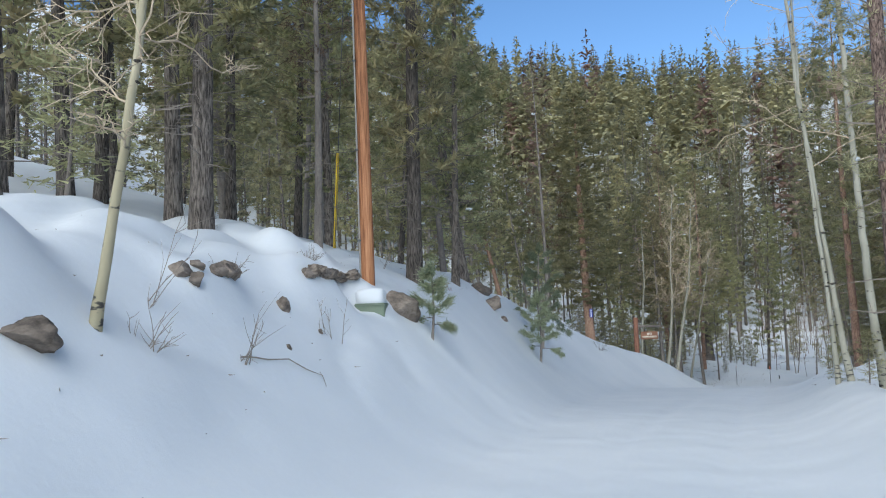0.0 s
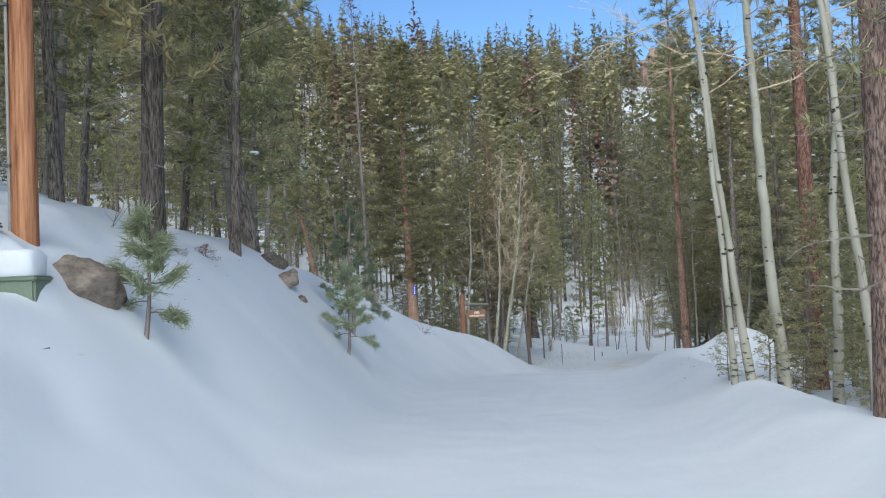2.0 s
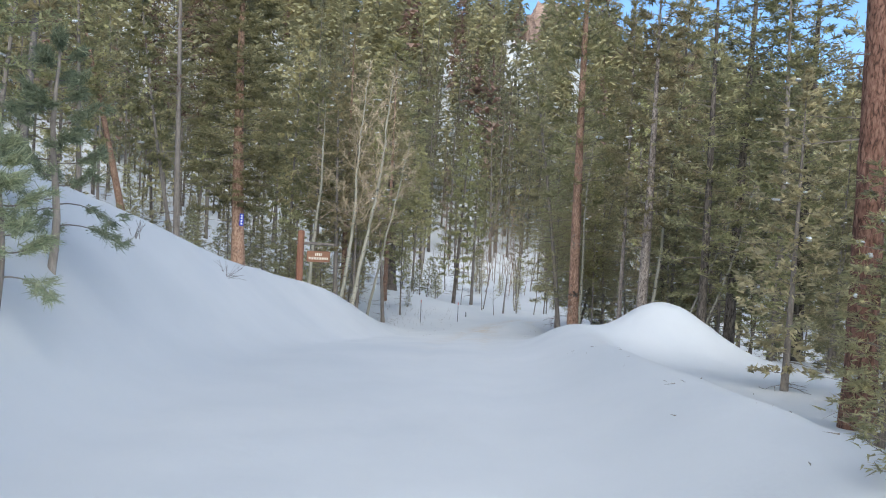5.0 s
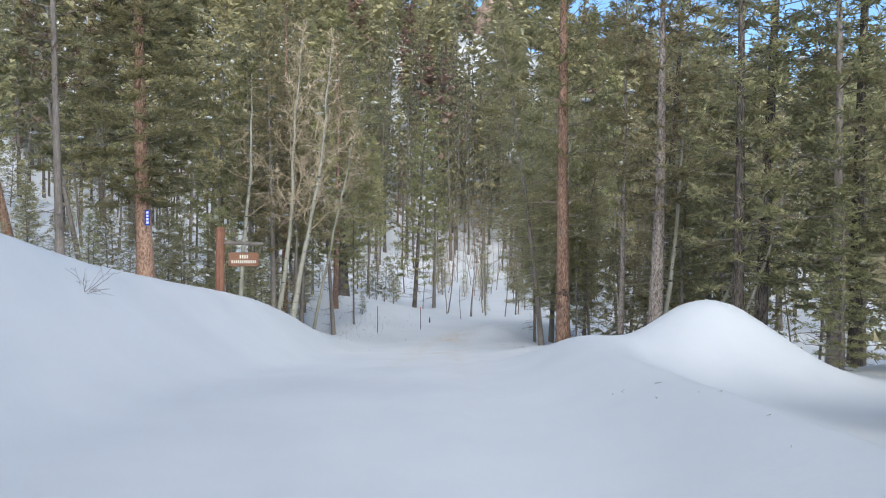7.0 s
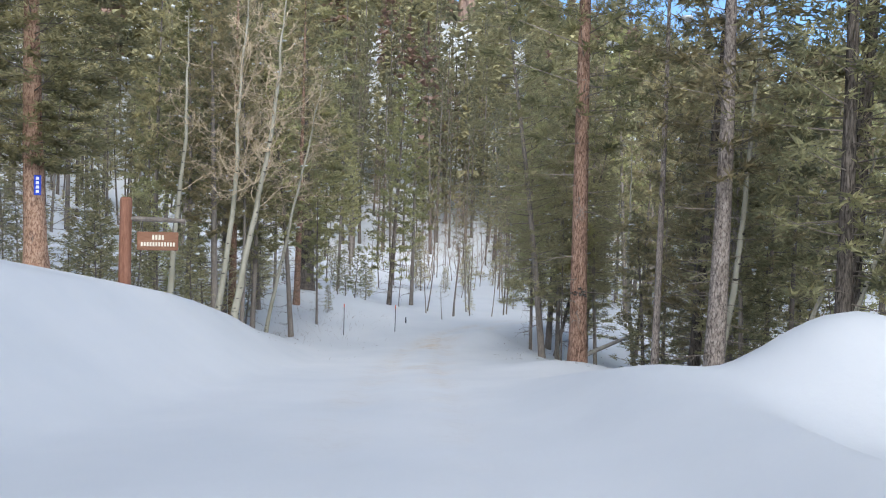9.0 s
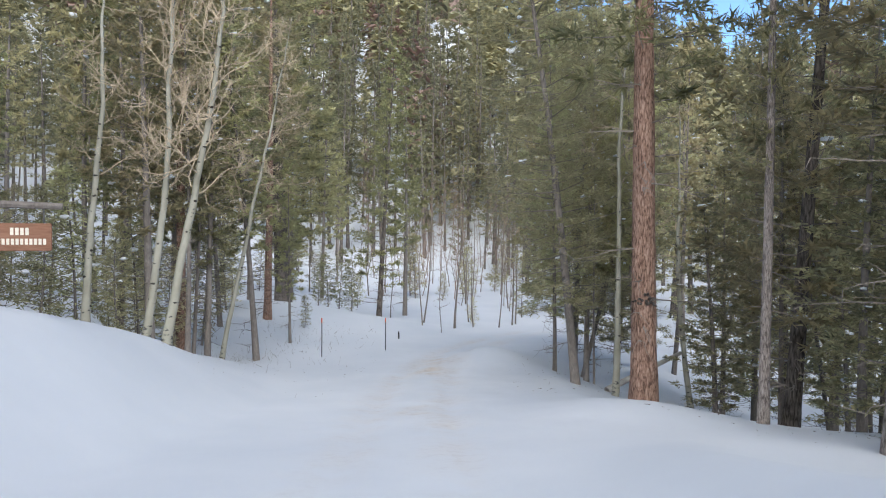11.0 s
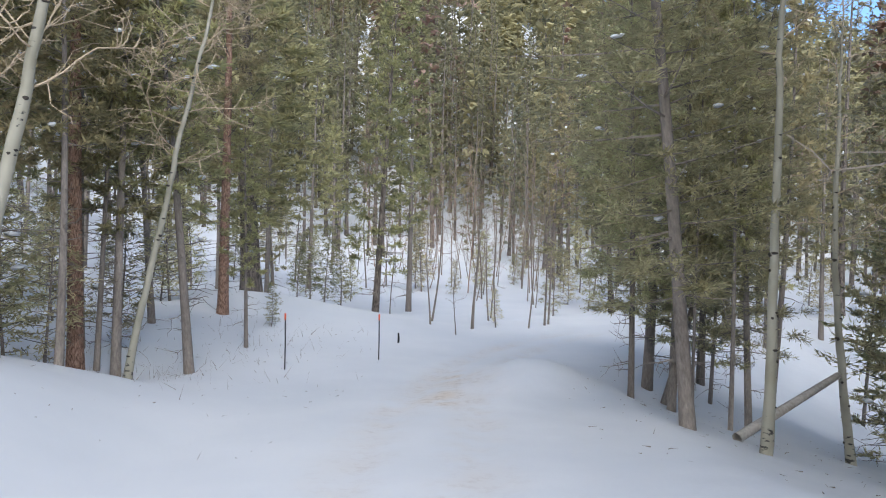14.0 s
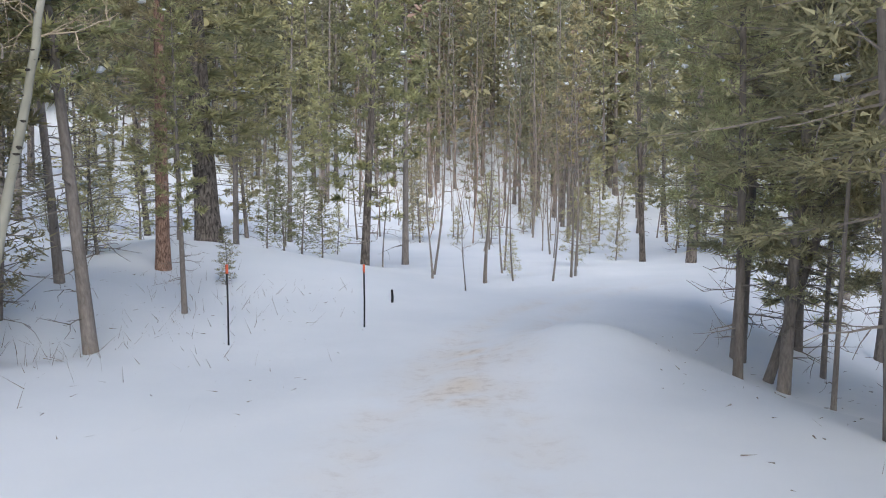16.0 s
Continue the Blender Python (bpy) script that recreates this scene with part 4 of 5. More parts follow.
# ---- bare aspens ----
def bare_tree(seed, high, girth, limbs, bark, twig, base=0.35, spread=0.22, way=(0, 0), twigs=6, up=0.6, sub=3, sway=0.12, joined=False, crook=0.0, fork=0.0, stout=1.0):
    """A leafless tree: a crooked tapered trunk, wandering limbs that turn upwards, fine twigs."""
    rng = np.random.RandomState(seed)
    count = 34 if crook else 16
    hs = np.linspace(-0.4, high, count)
    ph = rng.uniform(0, 6, 2)
    f = np.maximum(hs, 0) / high
    kink = np.cumsum(rng.normal(0, 1, (count, 2)) * crook * girth, 0) * f[:, None] ** 0.3
    line = np.stack([way[0] * hs + sway * np.sin(f * 5 + ph[0]) - sway * np.sin(ph[0]), way[1] * hs + sway * np.sin(f * 4 + ph[1]) - sway * np.sin(ph[1]), hs], 1)
    line[:, :2] += kink
    trunk, wood, kit_limbs = Pile(), Pile(), {}
    swell = 1 + rng.uniform(-0.05, 0.07, count) * (crook > 0)
    radius = girth * np.clip(1 - f, 0.03, 1) ** 0.7 * (1 + 0.25 * np.exp(-f * 18)) * swell
    trunk.tube(line, radius, 12 if crook else 8)
    at_h = lambda h: np.array([np.interp(h, hs, line[:, k]) for k in range(3)])  # noqa: E731

    def wander(o, d, ln, steps, lift, rough):
        pts, d = [o], d / np.linalg.norm(d)
        for _ in range(steps):
            d = d + rng.normal(0, rough, 3) + np.array([0, 0, lift])
            d = d / np.linalg.norm(d)
            pts.append(pts[-1] + d * ln / steps)
        return np.array(pts)

    for k in range(limbs):
        if not joined:
            wood = Pile()
        rel = base + (1 - base) * ((k + rng.uniform()) / limbs) ** 0.9
        o = at_h(rel * high * 0.98)
        az = k * 2.4 + rng.uniform(-0.7, 0.7)
        ln = (high * spread * (1.15 - rel) * rng.uniform(0.45, 1.4) + 0.2) * 1.15
        d0 = np.array([np.cos(az), np.sin(az), up * rng.uniform(-0.2, 1.0)])
        pts = wander(o, d0, ln, 8, 0.13 * up, 0.27)
        r0 = 0.14 * girth * (1.15 - rel) + 0.006
        wood.tube(pts, np.linspace(r0, 0.0035 * stout, 9), 4)
        for _ in range(twigs):
            j = rng.randint(1, 8)
            d = pts[j] - pts[j - 1]
            d = d / np.linalg.norm(d) + rng.normal(0, 0.65, 3)
            l2 = ln * rng.uniform(0.15, 0.5) * (1.2 - j / 9)
            q = wander(pts[j], d, l2, 4, 0.12 * up, 0.25)
            wood.tube(q, np.linspace(min(r0 * 0.45, 0.009) * stout, 0.003 * stout, 5), 3)
            for _ in range(sub):
                w = q[rng.randint(1, 5)]
                e = w + (d * 0.6 + rng.normal(0, 0.55, 3)) * l2 * rng.uniform(0.2, 0.5)
                wood.tube([w, (w + e) / 2 + rng.normal(0, 0.04 * l2, 3), e], [0.0045 * stout, 0.0035 * stout, 0.0025 * stout], 3)
        if not joined:
            kit_limbs[k] = (wood.mesh("limb"), twig)
    if fork:
        wood = Pile()
        pts = wander(at_h(fork), np.array([-0.35, 0.1, 1.0]), (high - fork) * 0.9, 10, 0.05, 0.08)
        wood.tube(pts, np.linspace(girth * 0.5, 0.006, 11), 8)
        kit_limbs["fork"] = (wood.mesh("limb", True), bark)
    if joined:
        kit_limbs = {"twigwork": (wood.mesh("twigwork"), twig)}
    out = dict(trunk=(trunk.mesh("trunk", True), bark), **{(k if k == 'twigwork' else f'limb_{k}'): v for k, v in kit_limbs.items()})
    return (out, at_h, lambda h: float(np.interp(h, hs, radius))) if crook else out


KNOT_BARK = textured("knot_bark", [(0.3, (0.03, 0.026, 0.022)), (0.7, (0.09, 0.078, 0.066))], (1, 1, 1), 60, 8, 0.9, 0.5, 0.01, 0.2)
pk = Pile()
pk.blob((0, 0, 0), np.array([1.0, 1.0, 1.0]), np.random.RandomState(2), 0.22, 4, 8)
KNOT = pk.mesh("knot", True)


def aspen(seed, x, y, high, girth, way=(0, 0), limbs=22, base=0.35, label="bare aspen with pale trunk and dark knots", knots=24, crook=0.22, bark=ASPEN, **k):
    TAKEN.append((x, y))
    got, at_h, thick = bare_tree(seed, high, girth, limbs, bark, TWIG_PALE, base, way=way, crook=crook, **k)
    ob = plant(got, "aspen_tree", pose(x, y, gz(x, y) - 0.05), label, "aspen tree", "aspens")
    rng = np.random.RandomState(seed + 500)
    for _ in range(knots):
        h = rng.uniform(0.05, 0.62) * high
        az, r = rng.uniform(0, 2 * np.pi), thick(h)
        size = (0.013 + 0.2 * girth) * rng.uniform(0.6, 1.3)
        knot = part("knot", KNOT, KNOT_BARK, ob)
        knot.matrix_basis = Matrix.Translation(Vector(at_h(h)) + Vector((math.cos(az), math.sin(az), 0)) * r * 0.93) @ Matrix.Rotation(az, 4, "Z") @ Matrix.Diagonal((size * 0.7, size * rng.uniform(0.8, 1.9), size * rng.uniform(0.55, 0.9), 1))
    return ob


GROUP = "slim pale-barked aspen in a row beside the road"
aspen(1, 4.9, 12.45, 12, 0.045, (-0.03, 0), 18, 0.36, GROUP, crook=0.34)
aspen(2, 5.12, 12.35, 13, 0.06, (-0.045, 0.0), 18, 0.36, GROUP, crook=0.34)
aspen(3, 5.95, 13.05, 13, 0.085, (-0.03, 0.01), 20, 0.36, GROUP, crook=0.34)
aspen(4, 7.4, 14.1, 13, 0.08, (-0.02, 0), 18, 0.5, GROUP, crook=0.34)
aspen(5, 6.7, 11.9, 12, 0.07, (-0.02, 0.0), 16, 0.5, GROUP, crook=0.34)
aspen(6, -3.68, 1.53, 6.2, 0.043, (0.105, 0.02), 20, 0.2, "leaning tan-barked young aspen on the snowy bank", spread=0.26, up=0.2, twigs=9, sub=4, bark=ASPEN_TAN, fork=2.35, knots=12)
PAIR = "tall bare aspen of a pair with a wide twiggy crown"
aspen(7, 5.0, 45.1, 11.5, 0.09, (0.095, 0), 44, 0.3, PAIR, spread=0.2, twigs=9, up=1.1, stout=1.35)
aspen(8, 5.5, 44.3, 11.0, 0.1, (0.14, 0), 44, 0.3, PAIR, spread=0.2, twigs=9, up=1.1, stout=1.35)
aspen(9, 6.88, 49.8, 10.5, 0.076, (0.195, 0), 34, 0.4, "leaning grey aspen with tangled bare branches", spread=0.25, up=0.3, twigs=9, stout=1.3, sway=-0.05)
aspen(10, 3.6, 46.2, 9.5, 0.10, (0.02, 0), 18, 0.4)
aspen(11, 15.75, 42.4, 10.0, 0.078, (0.03, 0), 16, 0.5, "pale aspen trunk among firs at the drive edge")
aspen(12, 14.2, 33.3, 11.0, 0.065, (0.15, 0), 18, 0.5)
aspen(13, 14.55, 31.8, 6.5, 0.05, (0.3, 0.0), 12, 0.5)
aspen(15, 15.0, 31.3, 6.0, 0.05, (0.27, 0.0), 10, 0.5)
aspen(14, 19.5, 44.5, 9.0, 0.08, (-0.06, 0), 16, 0.45)

# thin leafless saplings in the clearing, built a few times and copied
stems = [plant(bare_tree(60 + k, 4.2 + k * 0.8, 0.03, 12, TWIG_DARK, TWIG, 0.3, 0.14, (0.02 * (k - 1), 0), 4, 0.9, 0, 0.08, True), "bare_sapling", pose(*p, gz(*p)), "thin leafless sapling standing in the snow", "sapling", "bare saplings")
         for k, p in enumerate([(15.7, 58.4), (17.0, 57.9), (19.5, 58.8)])]
for k, (x, y, s) in enumerate([(15.9, 56.3, 0.6), (17.1, 58.0, 0.8), (18.2, 58.7, 0.75), (20.5, 59.6, 1.3), (20.8, 59.9, 1.2), (16.3, 60.2, 1.2), (18.9, 61.2, 1.1)]):
    copy_thing(stems[k % 3], pose(x, y, gz(x, y) - 0.05, rngf.normal(0, 4), rngf.normal(0, 5), k * 70) @ Matrix.Scale(s, 4))
n = 0
while n < 40:
    x, y = rngf.uniform(12, 36), rngf.uniform(62, 92)
    if not free(x, y, 0.6) or (y < 68 and rngf.uniform() < 0.6):
        continue
    TAKEN.append((x, y))
    n += 1
    copy_thing(stems[n % 3], pose(x, y, gz(x, y) - 0.05, rngf.normal(0, 3), rngf.normal(0, 3), rngf.uniform(0, 360)) @ Matrix.Scale(rngf.uniform(0.7, 1.5), 4))


# ---- utility pole and its gear ----
WOOD_POLE = textured("treated_pine", [(0.37, (0.10, 0.036, 0.018)), (0.5, (0.33, 0.145, 0.066)), (0.66, (0.52, 0.265, 0.135))], (5, 5, 0.22), 9, 1.2, 0.75, 0.6, 0.01, 0.0)
GREY_PLASTIC = plain("grey_plastic", (0.27, 0.25, 0.22), 0.5)
YELLOW = plain("yellow_plastic", (0.72, 0.50, 0.03), 0.5)
STEEL = plain("steel_wire", (0.10, 0.10, 0.10), 0.5)
GREEN_PAINT = plain("dull_green_paint", (0.19, 0.23, 0.165), 0.6)
BLUE = plain("blue_sign_paint", (0.02, 0.06, 0.5), 0.35)
WHITE = plain("white_paint", (0.8, 0.8, 0.78), 0.5)
SIGN_WOOD = textured("weathered_redwood", [(0.3, (0.12, 0.055, 0.035)), (0.5, (0.24, 0.115, 0.075)), (0.72, (0.34, 0.18, 0.12))], (3, 3, 0.4), 14, 3, 0.85, 0.5, 0.008, 0.1)
BOARD_WOOD = textured("sign_board", [(0.3, (0.16, 0.075, 0.045)), (0.7, (0.30, 0.16, 0.10))], (0.4, 3, 3), 14, 3, 0.8, 0.4, 0.006, 0.05)
LETTER = plain("cream_lettering", (0.72, 0.66, 0.54), 0.7)
BLACK = plain("black_plastic", (0.018, 0.018, 0.018), 0.45)
ORANGE = plain("orange_reflector", (0.75, 0.16, 0.08), 0.4)

px, py = -3.62, 9.1
pole = root("utility_pole", pose(px, py, gz(px, py) - 0.3, 0, 0, 0), "orange-brown wooden utility pole standing on the snowy bank", "utility pole")
shaft = Pile()
hs = np.linspace(0, 11.5, 14)
shaft.tube(np.stack([0 * hs, 0 * hs, hs], 1), 0.128 - 0.005 * hs, 18)
part("shaft", shaft.mesh("shaft", True), WOOD_POLE, pole)
pipe = Pile()
pipe.tube([(-0.1, -0.09, z) for z in np.linspace(0, 6, 5)], [0.017] * 5, 8)
conduit = part("conduit", pipe.mesh("conduit", True), GREY_PLASTIC, pole, "grey plastic conduit")
for z in (1.0, 2.6, 4.2):
    bm = box(bmesh.new(), (0.06, 0.08, 0.03), (-0.1, -0.09, z), 0.005)
    part("strap", bm, STEEL, conduit)

wx, wy = -5.43, 12.8
guy = root("guy_wire", pose(wx, wy, gz(wx, wy), 0, 0, 0), "steel guy wire with a yellow plastic guard near the pole", "guy wire")
top = Vector((px - wx, py - wy, 10.0 - gz(wx, wy)))
wire = Pile()
wire.tube([(0, 0, -0.2), tuple(top * 0.5), tuple(top)], [0.008] * 3, 5)
part("wire", wire.mesh("wire"), STEEL, guy)
guard = Pile()
guard.tube([tuple(top * k) for k in (0.0, 0.12, 0.24)], [0.03] * 3, 8)
part("guard", guard.mesh("guard", True), YELLOW, guy, "yellow plastic guard")


def snow_cap(x, y, z, sx, sy, sz, seed, parent=None):
    p = Pile()
    p.blob((0, 0, 0), np.array([sx, sy, sz]), np.random.RandomState(seed), 0.11, 6, 12)
    ob = part("snow_patch", p.mesh("snow_patch", True), SNOW, parent)
    ob.location = (x, y, z)
    return ob


gx0, gy0 = -3.36, 8.36
cabinet = root("utility_cabinet", pose(gx0, gy0, -0.22, 0, 0, 6), "dull green metal utility box half buried in snow", "utility box")
part("body", box(bmesh.new(), (0.47, 0.42, 0.6), (0, 0, 0.0), 0.02), GREEN_PAINT, cabinet)
part("lid", box(bmesh.new(), (0.5, 0.45, 0.05), (0, 0, 0.3), 0.015), GREEN_PAINT, cabinet)
bm = bmesh.new()
bmesh.ops.create_icosphere(bm, subdivisions=3, radius=1)
for v in bm.verts:
    v.co = Vector([math.copysign(abs(c) ** 0.5, c) * s for c, s in zip(v.co, (0.245, 0.21, 0.15))]) * (1 + 0.1 * noise.noise(v.co * 1.7))
loaf = part("snow_patch", bm, SNOW)
loaf.matrix_basis = pose(gx0, gy0, 0.2, 0, 0, 6)
loaf.data.polygons.foreach_set("use_smooth", [True] * len(loaf.data.polygons))
tagged(loaf, "square snow loaf lying on the green box", "snow")


# ---- rocks ----
CRAG = textured("crag_rock", [(0.3, (0.14, 0.10, 0.09)), (0.5, (0.36, 0.25, 0.2)), (0.7, (0.5, 0.38, 0.32))], (1, 1, 3), 0.8, 0.2, 0.9, 0.8, 0.3, 0.15)


def rock(x, y, z, size, seed, turn=0.0, label="weathered reddish granite boulder sticking out of snow", cap=0.0, rough=1.0):
    rng = np.random.RandomState(seed)
    bm = bmesh.new()
    bmesh.ops.create_icosphere(bm, subdivisions=4, radius=1)
    off = Vector(rng.uniform(-50, 50, 3))
    cuts = [(Vector(rng.normal(size=3)).normalized(), rng.uniform(0.4, 0.75)) for _ in range(13)]
    for v in bm.verts:
        for nrm, far in cuts:
            over = v.co.dot(nrm) - far
            if over > 0:
                v.co -= nrm * over * 0.92
        v.co *= 1 + 0.16 * noise.noise(v.co * 1.6 + off) + rough * (0.13 * noise.noise(v.co * 4 + off) + 0.06 * noise.noise(v.co * 11 + off))
    for v in bm.verts:
        v.co = Vector((v.co.x * size[0], v.co.y * size[1], v.co.z * size[2]))
    ob = part("boulder", bm, ROCK)
    ob.matrix_basis = pose(x, y, z, rng.uniform(-8, 8), rng.uniform(-8, 8), turn)
    for p in ob.data.polygons:
        p.use_smooth = rough < 2
    tagged(ob, label, "boulder", "rocks on the bank")
    if cap:
        tagged(snow_cap(x, y, z + size[2] * 0.52, size[0] * cap, size[1] * cap, size[2] * 0.5, seed), "snow lying on a boulder", "snow")
    return ob


rock(-3.1, 9.12, -0.02, (0.56, 0.42, 0.43), 5, 20, "large angular granite boulder beside the green utility box")
rock(-3.1, 20.2, 0.4, (0.48, 0.37, 0.26), 6, 60)
rock(-2.7, 19.35, -0.03, (0.42, 0.36, 0.31), 7, 10)
for x, y, up, long, high, seed in ((-3.63, 6.22, 0.02, 0.3, 0.13, 190), (-3.6, 6.5, 0.03, 0.28, 0.14, 193), (-3.57, 6.85, 0.0, 0.36, 0.13, 195), (-3.84, 8.25, 0.08, 0.4, 0.14, 197), (-3.72, 8.5, 0.04, 0.36, 0.12, 192)):
    rock(x, y, gz(x, y) + up, (0.17, long, high * 0.85), seed, 3, "broken dark rock ledge half buried in snow", rough=2.0)
rock(-2.3, 19.2, -0.5, (0.2, 0.16, 0.14), 8, 10)
for k, (x, y, w, h, up) in enumerate([(-4.01, 3.43, 0.2, 0.14, 0.0), (-3.97, 3.66, 0.12, 0.09, 0.0), (-3.88, 3.95, 0.14, 0.13, 0.0), (-3.9, 4.31, 0.19, 0.14, 0.04),
                                      (-3.9, 8.3, 0.2, 0.12, 0.0),
                                      (-3.55, 5.0, 0.12, 0.17, -0.02), (-3.21, 4.33, 0.05, 0.06, 0), (-3.22, 5.41, 0.055, 0.055, 0), (-3.51, 7.65, 0.1, 0.06, 0), (-3.7, 0.78, 0.31, 0.17, -0.06), (-3.86, 3.45, 0.12, 0.1, 0.02), (-3.84, 4.12, 0.17, 0.12, 0.04)]):
    rock(x, y, gz(x, y) + up, (w, w * 0.8, h), 170 + k, k * 37)


# ---- shrubs, fallen twigs, young pines on the bank ----
def shrub(x, y, seed, stems, high, label="leafless shrub twigs poking through the snow", fan=0.5, way=(0, 0)):
    rng = np.random.RandomState(seed)
    wood = Pile()
    for _ in range(stems):
        d = np.array([way[0] + rng.normal(0, fan), way[1] + rng.normal(0, fan), 1.0])
        d /= np.linalg.norm(d)
        ln = high * rng.uniform(0.5, 1.1)
        s = np.linspace(0, 1, 6)[:, None]
        pts = rng.normal(0, 0.04, 3) * (1, 1, 0) + d * ln * s + np.cumsum(rng.normal(0, 0.03 * ln, (6, 3)), 0) * s + (0, 0, -0.05)
        wood.tube(pts, np.linspace(0.006, 0.002, 6), 4)
        for _ in range(4):
            j = rng.randint(1, 5)
            e = pts[j] + (d + rng.normal(0, 0.6, 3)) * ln * rng.uniform(0.15, 0.4)
            wood.tube([pts[j], (pts[j] + e) / 2 + rng.normal(0, 0.02 * ln, 3), e], [0.0035, 0.0028, 0.002], 3)
    ob = part("bare_shrub", wood.mesh("bare_shrub"), TWIG_DARK)
    ob.location = (x, y, gz(x, y))
    return tagged(ob, label, "shrub", "bare shrubs")


shrub(-3.29, 3.28, 1, 4, 0.7, way=(0.35, 0.1))
shrub(-3.13, 5.71, 2, 4, 0.75, way=(0.05, 0))
shrub(-3.5, 2.02, 3, 6, 0.45, way=(0.3, 0))
shrub(-3.9, 2.6, 4, 3, 1.1, way=(0.2, 0))
shrub(-3.92, 4.35, 5, 9, 0.3, fan=0.9)
shrub(-3.88, 6.9, 6, 12, 0.28, fan=0.9)
shrub(-3.9, 7.7, 16, 10, 0.25, fan=0.9)
shrub(0.67, 29.3, 7, 7, 0.55, fan=0.8)
shrub(-4.6, 13.9, 8, 3, 1.2, way=(0.3, 0))
fallen = Pile()
fl = [(-3.29, 3.28), (-3.24, 3.48), (-3.18, 3.67), (-3.08, 3.98), (-2.98, 4.25), (-2.88, 4.5)]
fallen.tube([(x, y, gz(x, y) + 0.03 + 0.05 * (k == 3)) for k, (x, y) in enumerate(fl)], [0.009, 0.008, 0.008, 0.007, 0.006, 0.003], 5)
fallen.tube([(-2.9, 4.45, gz(-2.9, 4.45) + 0.06), (-2.85, 4.42, gz(-2.85, 4.42) + 0.06), (-2.8, 4.37, gz(-2.8, 4.37) + 0.03)], [0.006, 0.005, 0.003], 4)
tagged(part("fallen_branch", fallen.mesh("fallen_branch"), TWIG_DARK), "thin dark fallen branch lying on the snowy bank", "branch")


def young_pine(x, y, seed, high, label, boughs=15):
    """A small pine with upturned boughs that end in brushes of long needles."""
    rng = np.random.RandomState(seed)
    ob = root("young_pine", pose(x, y, gz(x, y) - 0.03), label, "young tree", "young pines")
    stem = Pile()
    hs = np.linspace(-0.1, high, 9)
    line = np.stack([0.04 * np.sin(hs * 2.2), 0.03 * np.sin(hs * 3), hs], 1)
    stem.tube(line, np.linspace(0.03, 0.008, 9) * (high / 1.7 + 0.2), 7)
    part("trunk", stem.mesh("trunk", True), BARK_GREY, ob)
    spots_, ways_ = [(line[-1] - (0, 0, 0.1 * k)) for k in range(3)], [np.array([0, 0, 1.0])] * 3
    for k in range(boughs):
        f = 0.18 + 0.78 * (k + rng.uniform()) / boughs
        o = np.array([np.interp(f * high, hs, line[:, c]) for c in range(3)])
        az = k * 2.4 + rng.uniform(-0.4, 0.4)
        out = np.array([np.cos(az), np.sin(az), 0])
        ln = (0.26 * high + 0.12) * (1.15 - f) * rng.uniform(0.7, 1.25)
        s = np.linspace(0, 1, 6)[:, None]
        pts = o + out * ln * s + np.array([0, 0, 1]) * ln * (-0.25 * s + 0.6 * s * s) * (1 if f > 0.3 else -0.8)
        limb = Pile()
        limb.tube(pts, np.linspace(0.01, 0.004, 6), 4)
        part("bough", limb.mesh("bough"), TWIG_DARK, ob)
        for c in (3, 4, 5):
            spots_.append(pts[c]), ways_.append(pts[c] - pts[c - 1])
            if rng.uniform() < 0.7:
                tw = np.cross(out, (0, 0, 1)) * rng.choice([-1, 1]) * ln * 0.3 + out * ln * 0.15
                spots_.append(pts[c] + tw), ways_.append(tw)
    brush = Pile()
    for c, w in zip(spots_, ways_):
        n = 64
        w = w / (np.linalg.norm(w) + 1e-9)
        brush.blades(c + rng.normal(0, 0.03, (n, 3)) + w * rng.uniform(-0.06, 0.05, (n, 1)), w + rng.normal(0, 0.55, (n, 3)), 0.16 * rng.uniform(0.7, 1.2, n), 0.013, rng)
    tagged(part("crown", brush.mesh("crown"), YOUNG, ob), kind="stuff")


young_pine(-2.57, 9.4, 1, 1.3, "small crooked pine sapling on the snowy bank", 11)
young_pine(-1.21, 18.6, 2, 2.0, "young pine with tufted needles rising from snow", 17)
young_pine(-1.27, 21.0, 3, 3.3, "slender taller young pine behind the tufted one", 24)
shrub(-0.99, 25.8, 17, 7, 0.5, fan=0.9)
for x, y, s, text in ((-3.38, 14.9, 0.42, ""), (-3.35, 13.6, 0.3, "")):
    put("dead_bough", x, y, s, 1.2, lean=(25, 30), label="dead bough with rust-red needles on the snow", sink=0.05)
for x, y, s in ((5.05, 12.95, 0.4), (5.55, 12.75, 0.45), (6.5, 13.5, 0.4), (-5.9, 4.2, 0.9)):
    put("young_a", x, y, s, 1.3, sink=0.02)

put("fir_b", -6.5, 2.75, 0.24, 1.2, label="low dense young fir half buried in snow", sink=0.3)

# dry grass where the snow is thin under the trees
straw = Pile()
rs = np.random.RandomState(12)
c = np.stack([rs.normal(7.6, 1.3, 170), rs.normal(51.0, 1.6, 170)], 1)
c = np.concatenate([c, np.stack([rs.normal(10.2, 1.2, 120), rs.normal(54.5, 1.2, 120)], 1)])
straw.blades(np.column_stack([c, ground_z(c[:, 0], c[:, 1]) + 0.08]), rs.normal(0, 0.5, (len(c), 3)) + (0, 0, 1), rs.uniform(0.1, 0.42, len(c)), 0.009, rs)
tagged(part("dry_grass", straw.mesh("dry_grass"), TWIG), "dry straw-coloured grass stems through thin snow", "grass", kind="stuff")


